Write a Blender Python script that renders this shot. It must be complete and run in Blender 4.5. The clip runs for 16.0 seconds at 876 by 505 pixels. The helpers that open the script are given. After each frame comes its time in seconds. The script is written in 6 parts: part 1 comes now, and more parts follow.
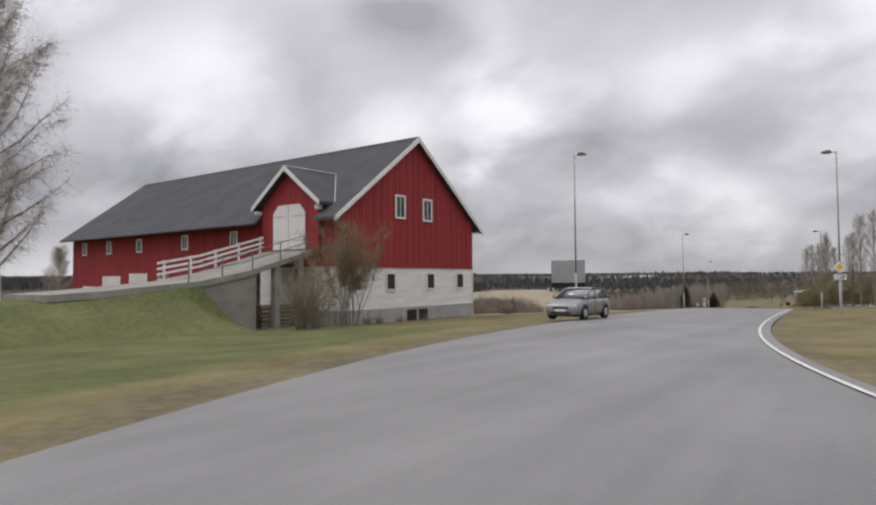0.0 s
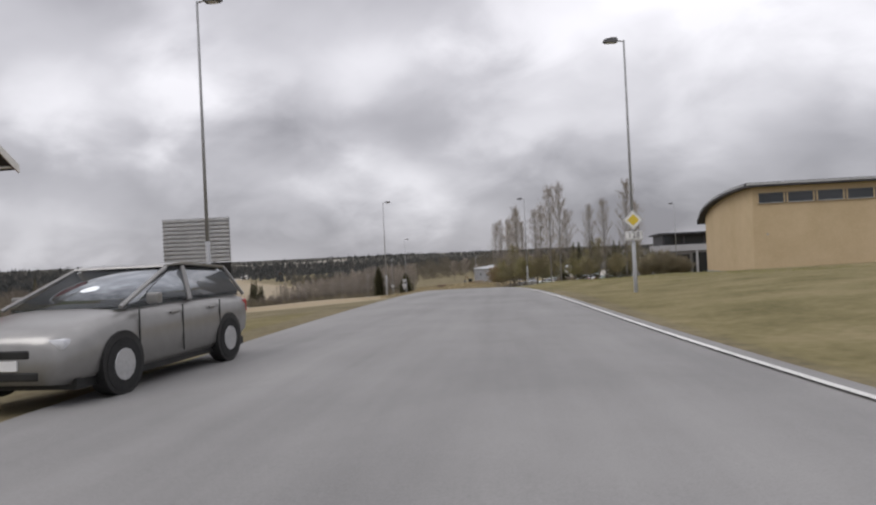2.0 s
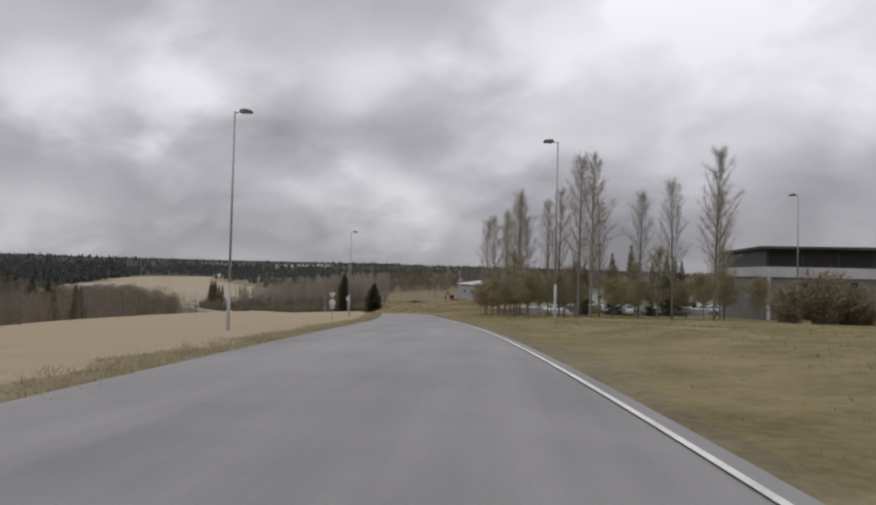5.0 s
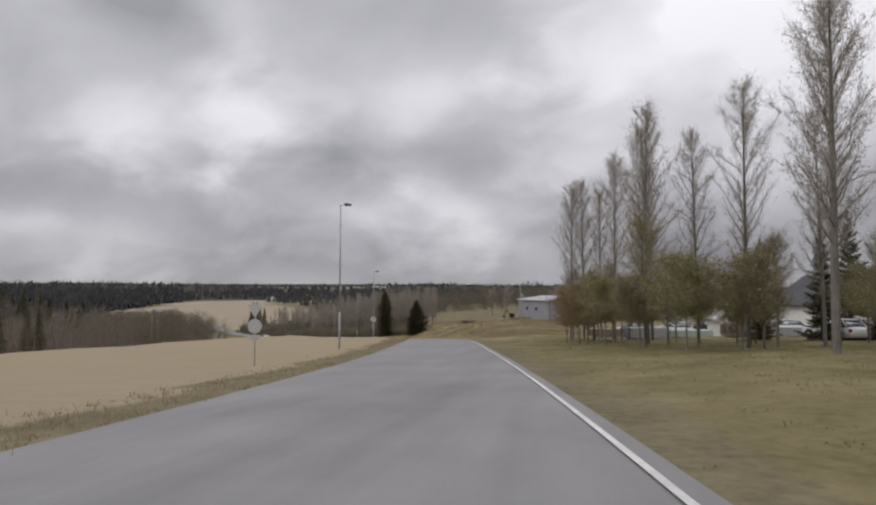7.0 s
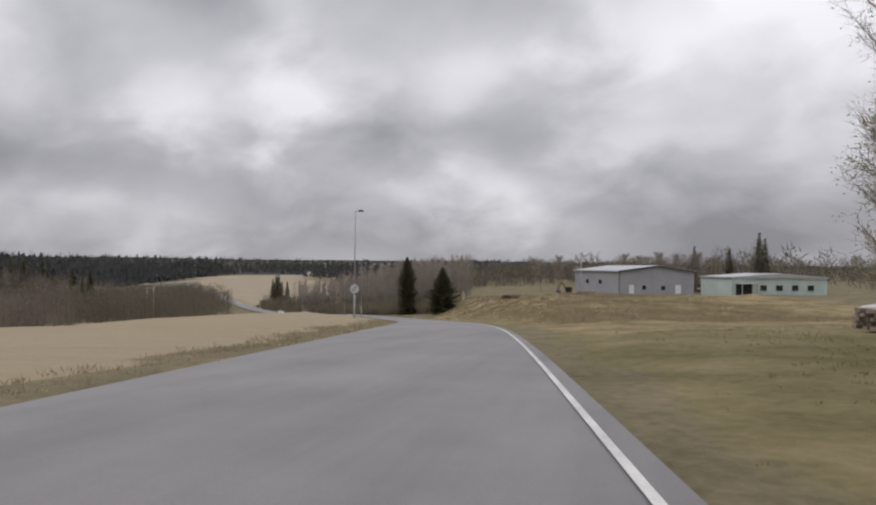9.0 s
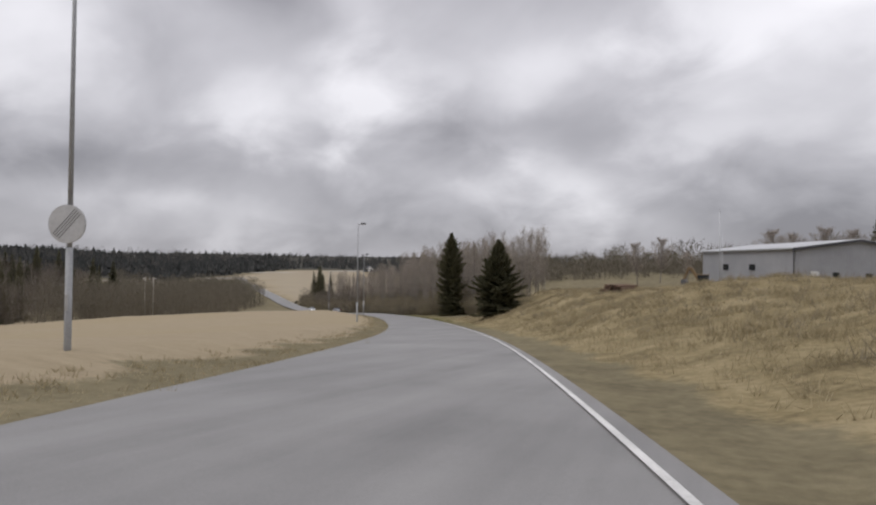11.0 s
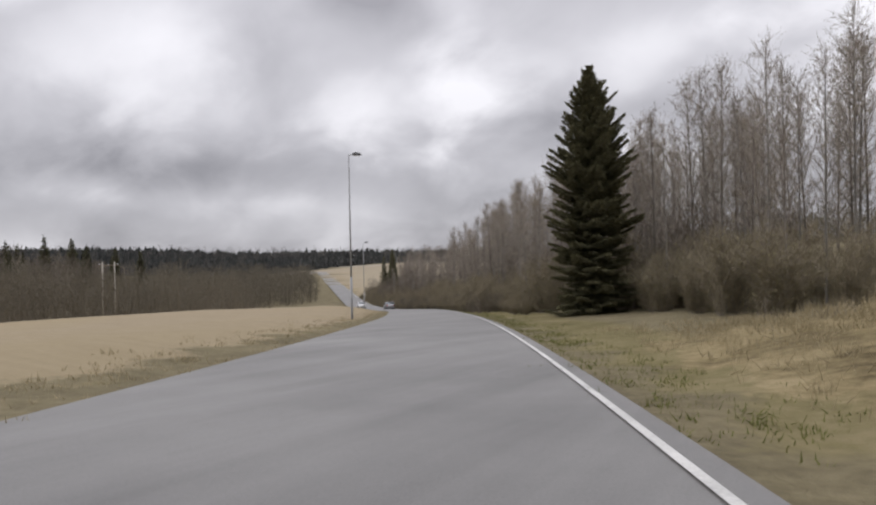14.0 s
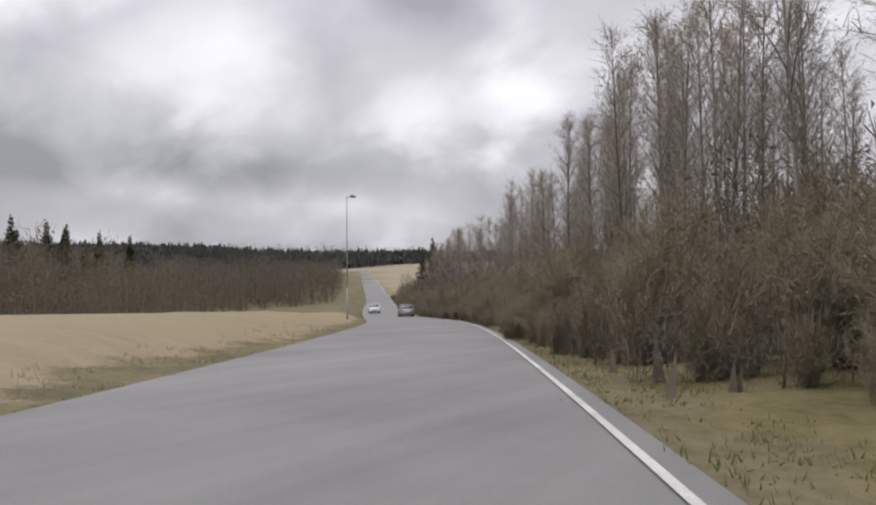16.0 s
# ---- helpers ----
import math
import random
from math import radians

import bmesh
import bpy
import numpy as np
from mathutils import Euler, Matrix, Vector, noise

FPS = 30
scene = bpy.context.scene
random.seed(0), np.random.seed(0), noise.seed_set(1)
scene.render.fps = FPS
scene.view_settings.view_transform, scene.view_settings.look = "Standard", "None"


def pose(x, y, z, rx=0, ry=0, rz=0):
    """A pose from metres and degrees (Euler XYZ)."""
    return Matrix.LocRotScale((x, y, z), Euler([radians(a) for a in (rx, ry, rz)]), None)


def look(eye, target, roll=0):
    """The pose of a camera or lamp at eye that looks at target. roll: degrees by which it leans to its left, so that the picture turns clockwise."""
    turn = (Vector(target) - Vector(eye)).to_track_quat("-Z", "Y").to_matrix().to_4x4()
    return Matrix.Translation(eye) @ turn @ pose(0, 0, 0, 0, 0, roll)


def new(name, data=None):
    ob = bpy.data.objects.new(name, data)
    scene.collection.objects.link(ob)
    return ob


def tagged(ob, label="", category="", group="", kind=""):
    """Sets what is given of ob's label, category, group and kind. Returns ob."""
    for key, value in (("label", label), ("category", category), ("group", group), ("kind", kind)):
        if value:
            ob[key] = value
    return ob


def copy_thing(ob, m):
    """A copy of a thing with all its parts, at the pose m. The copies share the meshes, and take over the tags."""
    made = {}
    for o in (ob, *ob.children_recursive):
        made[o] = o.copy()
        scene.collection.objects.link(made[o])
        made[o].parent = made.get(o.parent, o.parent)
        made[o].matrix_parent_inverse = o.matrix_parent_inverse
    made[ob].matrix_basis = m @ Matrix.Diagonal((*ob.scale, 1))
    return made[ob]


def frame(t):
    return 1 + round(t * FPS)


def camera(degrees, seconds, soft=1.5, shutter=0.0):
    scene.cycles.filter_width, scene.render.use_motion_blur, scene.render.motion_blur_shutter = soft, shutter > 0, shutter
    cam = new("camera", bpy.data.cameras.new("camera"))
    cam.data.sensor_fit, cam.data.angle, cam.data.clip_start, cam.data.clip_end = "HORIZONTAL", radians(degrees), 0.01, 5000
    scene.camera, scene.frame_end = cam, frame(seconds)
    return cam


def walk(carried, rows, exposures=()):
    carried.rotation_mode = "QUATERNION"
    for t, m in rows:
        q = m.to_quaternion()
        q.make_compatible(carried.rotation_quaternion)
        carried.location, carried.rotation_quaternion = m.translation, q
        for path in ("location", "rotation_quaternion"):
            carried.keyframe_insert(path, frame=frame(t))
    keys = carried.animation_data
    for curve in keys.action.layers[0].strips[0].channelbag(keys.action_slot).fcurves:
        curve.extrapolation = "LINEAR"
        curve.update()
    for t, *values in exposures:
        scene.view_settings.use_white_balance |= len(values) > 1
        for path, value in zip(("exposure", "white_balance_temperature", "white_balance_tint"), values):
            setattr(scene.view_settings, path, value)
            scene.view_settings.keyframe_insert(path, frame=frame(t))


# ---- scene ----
cam = camera(69.3, 16.0, soft=2.2)
PATH = [
    (0, pose(6.12, -28.34, 2.04, 92.33, 0.37, 32.75)),
    (0.5, pose(3.76, -23.53, 1.92, 91.41, 1.78, 25.21)),
    (1, pose(1.98, -18.37, 1.79, 91.97, 2.40, 18.65)),
    (1.5, pose(0.78, -12.71, 1.63, 91.44, 2.49, 11.58)),
    (2, pose(0.21, -6.44, 1.45, 90.39, 2.70, 5.76)),
    (2.5, pose(0.00, 0.00, 1.30, 90.90, 1.31, 3.64)),
    (3, pose(-0.09, 6.64, 1.21, 92.35, 0.80, 4.04)),
    (3.5, pose(-0.26, 13.28, 1.09, 94.25, -0.23, 4.72)),
    (4, pose(-0.37, 20.48, 0.94, 92.36, -0.42, 3.14)),
    (4.2, pose(-0.41, 23.35, 0.87, 92.34, -0.67, 3.24)),
    (6.3, pose(-1.79, 58.77, -0.57, 90.18, 0.07, 7.99)),
    (6.5, pose(-2.15, 62.44, -0.79, 92.46, 0.37, 8.60)),
    (7, pose(-3.06, 71.73, -1.37, 93.32, -0.06, 9.80)),
    (7.5, pose(-3.99, 81.20, -2.03, 92.42, 0.41, 11.05)),
    (8, pose(-5.13, 91.03, -2.73, 92.61, 0.25, 12.63)),
    (8.2, pose(-5.67, 95.03, -3.01, 91.79, 0.27, 12.58)),
    (10.3, pose(-13.62, 144.78, -5.82, 90.90, -0.84, 17.46)),
    (10.5, pose(-14.84, 149.50, -6.19, 90.81, -0.45, 17.97)),
    (11, pose(-17.87, 161.65, -7.15, 91.03, -0.62, 20.02)),
    (11.5, pose(-21.22, 173.57, -8.14, 90.76, -0.79, 21.77)),
    (12, pose(-24.91, 185.50, -9.17, 91.07, -0.76, 23.31)),
    (12.5, pose(-29.00, 197.29, -10.19, 90.77, -0.58, 25.29)),
    (13, pose(-33.37, 208.73, -11.13, 90.04, -1.10, 26.84)),
    (13.3, pose(-36.32, 215.42, -11.65, 90.57, -0.58, 27.12)),
    (13.5, pose(-38.34, 219.86, -12.00, 90.24, -0.63, 27.59)),
    (14, pose(-43.58, 230.90, -12.82, 90.58, 1.32, 29.56)),
    (14.5, pose(-49.01, 241.86, -13.59, 90.93, 0.86, 30.79)),
    (15, pose(-54.92, 252.95, -14.33, 91.57, 1.12, 32.26)),
    (15.5, pose(-59.92, 261.75, -14.99, 91.30, 0.30, 33.50)),
    (16, pose(-66.42, 273.28, -15.90, 90.88, 0.43, 34.60)),
]
walk(cam, PATH, exposures=((0, 0.0, 6440, 11), (2.5, -0.08, 6440, 11), (4, -0.28, 6440, 11), (8.2, -0.22, 6440, 11), (10.3, -0.15, 6440, 11), (13, -0.08, 6440, 11), (14, 0.0, 6440, 11), (16, 0.06, 6440, 11)))

# ---- world and light: a bright overcast spring sky ----
world = bpy.data.worlds.new("overcast_sky")
scene.world = world
world.use_nodes = True
wn, wl = world.node_tree.nodes, world.node_tree.links
wn.clear()


def wnode(kind, **kw):
    n = wn.new(kind)
    for k, v in kw.items():
        if k in n.inputs:
            n.inputs[k].default_value = v
    return n


def wmath(op, a, b=None, c=None):
    n = wn.new("ShaderNodeMath")
    n.operation = op
    for i, v in enumerate((a, b, c)):
        if v is None:
            continue
        if isinstance(v, (int, float)):
            n.inputs[i].default_value = v
        else:
            wl.new(v, n.inputs[i])
    return n.outputs[0]


SUN_EL, SUN_AZ = 48.0, 235.0
coord = wn.new("ShaderNodeTexCoord")
sep = wn.new("ShaderNodeSeparateXYZ")
wl.new(coord.outputs["Generated"], sep.inputs[0])
zup = wmath("MAXIMUM", sep.outputs["Z"], 0.0)
den = wmath("ADD", zup, 0.60)
px = wmath("DIVIDE", sep.outputs["X"], den)
py = wmath("DIVIDE", sep.outputs["Y"], den)
comb = wn.new("ShaderNodeCombineXYZ")
wl.new(px, comb.inputs[0])
wl.new(py, comb.inputs[1])
mapping = wn.new("ShaderNodeMapping")
mapping.inputs["Rotation"].default_value = (0, 0, radians(48))
mapping.inputs["Scale"].default_value = (1.2, 1.45, 1.0)
mapping.inputs["Location"].default_value = (3.1, 0.7, 0)
wl.new(comb.outputs[0], mapping.inputs[0])
big = wnode("ShaderNodeTexNoise", Scale=1.45, Detail=6.0, Roughness=0.48, Distortion=0.15)
wl.new(mapping.outputs[0], big.inputs["Vector"])
fine = wnode("ShaderNodeTexNoise", Scale=4.2, Detail=6.0, Roughness=0.5, Distortion=0.3)
wl.new(mapping.outputs[0], fine.inputs["Vector"])
# rounded puffs, their outlines broken up by noise
warp = wn.new("ShaderNodeVectorMath")
warp.operation = "MULTIPLY_ADD"
warp.inputs[1].default_value = (0.55, 0.55, 0.0)
wl.new(fine.outputs["Color"], warp.inputs[0])
wl.new(mapping.outputs[0], warp.inputs[2])
puff = wnode("ShaderNodeTexVoronoi", Scale=2.5)
puff.feature = "SMOOTH_F1"
puff.inputs["Smoothness"].default_value = 0.4
wl.new(warp.outputs[0], puff.inputs["Vector"])
heap = wmath("SUBTRACT", 0.82, puff.outputs["Distance"])
weave = wmath("ADD", wmath("MULTIPLY", big.outputs["Fac"], 0.40), wmath("ADD", wmath("MULTIPLY", fine.outputs["Fac"], 0.28), wmath("MULTIPLY", heap, 0.32)))
# the larger banks of cloud: heading to the left of +y and height in degrees, their half widths, and how much lighter or darker they are
BANKS = [(-20, 18, 14, 9, 0.23), (12, 22, 13, 4, -0.10), (10.3, 17, 5, 3, 0.10), (15.5, 11.5, 6, 2.4, -0.12), (11, 8.6, 6, 1.7, 0.11), (5, 10.5, 5, 1.9, -0.09),
         (-20, 6, 11, 3.5, -0.13), (5, 3.6, 7, 1.4, 0.08), (30, 13.5, 6, 3.5, 0.06), (35, 22, 5, 3, -0.13), (25, 22, 4, 3, 0.09), (43, 16.5, 5, 2.6, -0.08),
         (55, 18, 7, 4, 0.11), (53, 9, 13, 2.2, -0.14), (52, 5, 12, 1.5, 0.10), (23, 6, 8, 1.6, -0.07), (20, 14, 4, 2.6, -0.08)]
tint = wn.new("ShaderNodeSeparateColor")
wl.new(big.outputs["Color"], tint.inputs[0])
heading = wmath("MULTIPLY", wmath("ARCTAN2", wmath("MULTIPLY", sep.outputs["X"], -1.0), sep.outputs["Y"]), 57.2958)
height = wmath("MULTIPLY", wmath("ARCSINE", sep.outputs["Z"]), 57.2958)
heading = wmath("MULTIPLY_ADD", wmath("SUBTRACT", tint.outputs[0], 0.5), 26.0, heading)
height = wmath("MULTIPLY_ADD", wmath("SUBTRACT", tint.outputs[1], 0.5), 13.0, height)
cloud = wmath("MULTIPLY_ADD", wmath("SUBTRACT", weave, 0.47), 0.95, 0.477)
for b_az, b_el, b_w, b_h, b_k in BANKS:
    da = wmath("MULTIPLY", wmath("SUBTRACT", heading, b_az), 1.0 / b_w)
    de = wmath("MULTIPLY", wmath("SUBTRACT", height, b_el), 1.0 / b_h)
    r2 = wmath("MULTIPLY_ADD", da, da, wmath("MULTIPLY", de, de))
    cloud = wmath("MULTIPLY_ADD", wmath("POWER", 0.45, r2), b_k, cloud)
ramp = wn.new("ShaderNodeValToRGB")
ramp.color_ramp.elements[0].position, ramp.color_ramp.elements[0].color = 0.25, (0.37, 0.365, 0.395, 1)
ramp.color_ramp.elements[1].position, ramp.color_ramp.elements[1].color = 0.63, (1.02, 1.01, 1.05, 1)
mid = ramp.color_ramp.elements.new(0.465)
mid.color = (0.66, 0.652, 0.69, 1)
wl.new(cloud, ramp.inputs[0])
# an overcast sky is brighter towards the zenith than at the horizon
grow = wmath("ADD", wmath("MULTIPLY", wmath("ADD", wmath("MULTIPLY", zup, 1.0), 0.55), zup), 0.80)
bright = wn.new("ShaderNodeVectorMath")
bright.operation = "SCALE"
wl.new(ramp.outputs[0], bright.inputs[0])
wl.new(grow, bright.inputs["Scale"])
clouds = wn.new("ShaderNodeBackground")
clouds.inputs["Strength"].default_value = 1.0
wl.new(bright.outputs[0], clouds.inputs["Color"])
sky = wn.new("ShaderNodeTexSky")
sky.sky_type = "NISHITA"
sky.sun_disc = False
sky.sun_elevation, sky.sun_rotation = radians(SUN_EL), radians(SUN_AZ)
blue = wn.new("ShaderNodeBackground")
blue.inputs["Strength"].default_value = 0.05
wl.new(sky.outputs[0], blue.inputs["Color"])
mixer = wn.new("ShaderNodeMixShader")
mixer.inputs[0].default_value = 0.93
wl.new(blue.outputs[0], mixer.inputs[1])
wl.new(clouds.outputs[0], mixer.inputs[2])
wout = wn.new("ShaderNodeOutputWorld")
wl.new(mixer.outputs[0], wout.inputs["Surface"])

sun_data = bpy.data.lights.new("sun", "SUN")
sun_data.energy, sun_data.angle, sun_data.color = 0.8, radians(30), (1.0, 0.97, 0.95)
sun = new("sun", sun_data)
sa = radians(SUN_AZ)
sun.matrix_world = look((0, 0, 60), (60 - 60 - 40 * math.sin(sa), -40 * math.cos(sa), 60 - 40 * math.tan(radians(SUN_EL))))
scene.view_settings.exposure = 0.0


# ---- materials ----
class Mat:
    """A procedural material under construction."""

    def __init__(self, name, rough=0.8, metal=0.0, spec=0.3):
        self.m = bpy.data.materials.new(name)
        self.m.use_nodes = True
        self.t = self.m.node_tree
        self.b = self.t.nodes["Principled BSDF"]
        self.b.inputs["Roughness"].default_value = rough
        self.b.inputs["Metallic"].default_value = metal
        self.b.inputs["Specular IOR Level"].default_value = spec
        self.co = self.t.nodes.new("ShaderNodeTexCoord").outputs["Object"]

    def node(self, kind, **kw):
        n = self.t.nodes.new(kind)
        for k, v in kw.items():
            n.inputs[k].default_value = v
        return n

    def link(self, a, b):
        self.t.links.new(a, b)

    def place(self, scale=(1, 1, 1), rot=(0, 0, 0)):
        n = self.t.nodes.new("ShaderNodeMapping")
        n.inputs["Scale"].default_value = scale
        n.inputs["Rotation"].default_value = [radians(a) for a in rot]
        self.link(self.co, n.inputs[0])
        return n.outputs[0]

    def noise(self, scale, detail=4, rough=0.55, vec=None, dist=0.0):
        n = self.node("ShaderNodeTexNoise", Scale=scale, Detail=detail, Roughness=rough, Distortion=dist)
        self.link(vec or self.co, n.inputs["Vector"])
        return n.outputs["Fac"]

    def ramp(self, fac, *stops):
        n = self.t.nodes.new("ShaderNodeValToRGB")
        e = n.color_ramp.elements
        while len(e) < len(stops):
            e.new(0.5)
        for el, (p, c) in zip(e, stops):
            el.position, el.color = p, (*c, 1) if len(c) == 3 else c
        self.link(fac, n.inputs[0])
        return n.outputs[0]

    def mix(self, fac, a, b, kind="MIX"):
        n = self.t.nodes.new("ShaderNodeMix")
        n.data_type, n.blend_type = "RGBA", kind
        for sock, v in ((n.inputs[0], fac), (n.inputs[6], a), (n.inputs[7], b)):
            if isinstance(v, (int, float)):
                sock.default_value = v
            elif isinstance(v, tuple):
                sock.default_value = (*v, 1)
            else:
                self.link(v, sock)
        return n.outputs[2]

    def math(self, op, a, b):
        n = self.t.nodes.new("ShaderNodeMath")
        n.operation = op
        for i, v in enumerate((a, b)):
            if isinstance(v, (int, float)):
                n.inputs[i].default_value = v
            else:
                self.link(v, n.inputs[i])
        return n.outputs[0]

    def random(self):
        return self.t.nodes.new("ShaderNodeObjectInfo").outputs["Random"]

    def island(self):
        return self.t.nodes.new("ShaderNodeNewGeometry").outputs["Random Per Island"]

    def done(self, color, bump=None, strength=0.3, distance=0.02, rough=None):
        if isinstance(color, tuple):
            self.b.inputs["Base Color"].default_value = (*color, 1)
        else:
            self.link(color, self.b.inputs["Base Color"])
        if bump is not None:
            n = self.node("ShaderNodeBump", Strength=strength, Distance=distance)
            self.link(bump, n.inputs["Height"])
            self.link(n.outputs[0], self.b.inputs["Normal"])
        if rough is not None:
            self.link(rough, self.b.inputs["Roughness"])
        return self.m


def mottled(name, a, b, scale=3.0, rough=0.8, metal=0.0, spec=0.3, fine=25.0, stretch=(1, 1, 1), strength=0.25, distance=0.01, vary=0.0):
    """Two-scale mottled surface between colours a and b."""
    m = Mat(name, rough, metal, spec)
    v = m.place(stretch)
    n1, n2 = m.noise(scale, 5, 0.6, v), m.noise(fine, 4, 0.6, v)
    f = m.math("ADD", m.math("MULTIPLY", n1, 0.6), m.math("MULTIPLY", n2, 0.4))
    if vary:
        f = m.math("ADD", f, m.math("MULTIPLY", m.math("SUBTRACT", m.random(), 0.5), vary))
    col = m.ramp(f, (0.34, a), (0.66, b))
    return m.done(col, n2, strength, distance)


def leafy(name, a, b, rough=0.75, through_light=0.25):
    """Leaf or needle material: each clump has its own tone, light passes through."""
    m = Mat(name, rough, 0.0, 0.2)
    f = m.math("ADD", m.math("MULTIPLY", m.island(), 0.65), m.math("MULTIPLY", m.random(), 0.35))
    col = m.ramp(f, (0.05, a), (0.95, b))
    m.b.inputs["Subsurface Weight"].default_value = 0.0
    out = m.done(col)
    if through_light:
        tr = m.t.nodes.new("ShaderNodeBsdfTranslucent")
        m.link(col, tr.inputs["Color"])
        mx = m.t.nodes.new("ShaderNodeMixShader")
        mx.inputs[0].default_value = through_light
        m.link(m.b.outputs[0], mx.inputs[1])
        m.link(tr.outputs[0], mx.inputs[2])
        m.link(mx.outputs[0], m.t.nodes["Material Output"].inputs["Surface"])
    return out


def ground_material():
    m = Mat("ground_cover", 0.95, 0.0, 0.1)
    att = m.t.nodes.new("ShaderNodeVertexColor")
    att.layer_name = "cover"
    sp = m.t.nodes.new("ShaderNodeSeparateColor")
    m.link(att.outputs[0], sp.inputs[0])
    big, mid, fine, grit = m.noise(0.035, 4), m.noise(0.4, 5), m.noise(4.0, 5, 0.65), m.noise(26.0, 3, 0.7)
    rows = m.place((0.12, 1.6, 1), (0, 0, -38))
    streak = m.noise(1.5, 4, 0.6, rows)
    # rough verge and forest floor: dead grass and leaf litter
    litter = m.ramp(m.math("ADD", m.math("MULTIPLY", mid, 0.5), m.math("MULTIPLY", fine, 0.5)),
                    (0.32, (0.100, 0.085, 0.052)), (0.52, (0.175, 0.149, 0.090)), (0.70, (0.245, 0.207, 0.130)))
    # dry stubble field
    stub = m.ramp(m.math("ADD", m.math("MULTIPLY", streak, 0.55), m.math("MULTIPLY", fine, 0.45)),
                  (0.30, (0.252, 0.204, 0.134)), (0.70, (0.358, 0.296, 0.204)))
    stub = m.mix(m.ramp(big, (0.45, (0, 0, 0)), (0.65, (0.5, 0.5, 0.5))), stub, (0.300, 0.245, 0.145))
    # spring lawn, part green and part straw
    lawn = m.ramp(m.math("ADD", m.math("MULTIPLY", mid, 0.6), m.math("MULTIPLY", fine, 0.4)),
                  (0.33, (0.106, 0.095, 0.042)), (0.52, (0.186, 0.158, 0.080)), (0.70, (0.262, 0.219, 0.128)))
    # dry uncut grass on the bank
    dry = m.ramp(m.math("ADD", m.math("MULTIPLY", mid, 0.55), m.math("MULTIPLY", fine, 0.45)),
                 (0.36, (0.098, 0.076, 0.040)), (0.50, (0.225, 0.180, 0.096)), (0.66, (0.338, 0.276, 0.162)))
    edge = m.math("SUBTRACT", m.math("MULTIPLY", fine, 0.5), 0.25)
    col = litter
    for ch, layer in ((0, stub), (1, lawn), (2, dry)):
        f = m.ramp(m.math("ADD", sp.outputs[ch], edge), (0.38, (0, 0, 0)), (0.62, (1, 1, 1)))
        col = m.mix(f, col, layer)
    # pale and haze-greyed distant fields, fresh green grass round the barn, and shade painted on the far forest's floor
    att2 = m.t.nodes.new("ShaderNodeVertexColor")
    att2.layer_name = "growth_haze_shade"
    sp2 = m.t.nodes.new("ShaderNodeSeparateColor")
    m.link(att2.outputs[0], sp2.inputs[0])
    green = m.ramp(m.math("ADD", m.math("MULTIPLY", mid, 0.5), m.math("MULTIPLY", fine, 0.5)), (0.33, (0.075, 0.088, 0.030)), (0.68, (0.170, 0.175, 0.080)))
    pale = m.ramp(big, (0.35, (0.25, 0.23, 0.19)), (0.65, (0.35, 0.33, 0.29)))
    # dark layer standing in for the shade between the far trees
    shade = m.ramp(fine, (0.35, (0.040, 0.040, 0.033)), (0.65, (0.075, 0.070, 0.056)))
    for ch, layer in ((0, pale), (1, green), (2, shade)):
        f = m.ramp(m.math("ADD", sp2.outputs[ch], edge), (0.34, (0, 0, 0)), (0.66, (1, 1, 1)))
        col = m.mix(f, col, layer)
    return m.done(col, m.math("ADD", m.math("MULTIPLY", fine, 0.7), m.math("MULTIPLY", grit, 0.3)), 0.6, 0.12)


def asphalt_material():
    m = Mat("worn_asphalt", 0.72, 0.0, 0.35)
    v = m.place((1, 0.06, 1))
    track, patch, grit = m.noise(0.9, 4, 0.6, v), m.noise(0.25, 5, 0.6), m.noise(55.0, 3, 0.75)
    f = m.math("ADD", m.math("MULTIPLY", track, 0.35), m.math("ADD", m.math("MULTIPLY", patch, 0.35), m.math("MULTIPLY", grit, 0.3)))
    col = m.ramp(f, (0.36, (0.150, 0.147, 0.143)), (0.64, (0.265, 0.259, 0.250)))
    return m.done(col, grit, 0.5, 0.01)


def boards_material(name, a, b, pitch=0.0):
    """Painted timber, weathered in vertical streaks."""
    m = Mat(name, 0.75, 0.0, 0.25)
    v = m.place((3.0, 3.0, 0.12))
    streak, blot, grain = m.noise(1.4, 5, 0.6, v), m.noise(0.5, 4, 0.6), m.noise(14.0, 4, 0.65, v)
    f = m.math("ADD", m.math("MULTIPLY", streak, 0.5), m.math("ADD", m.math("MULTIPLY", blot, 0.25), m.math("MULTIPLY", grain, 0.25)))
    f = m.math("ADD", f, m.math("MULTIPLY", m.math("SUBTRACT", m.random(), 0.5), 0.16))
    return m.done(m.ramp(f, (0.30, a), (0.70, b)), grain, 0.3, 0.006)


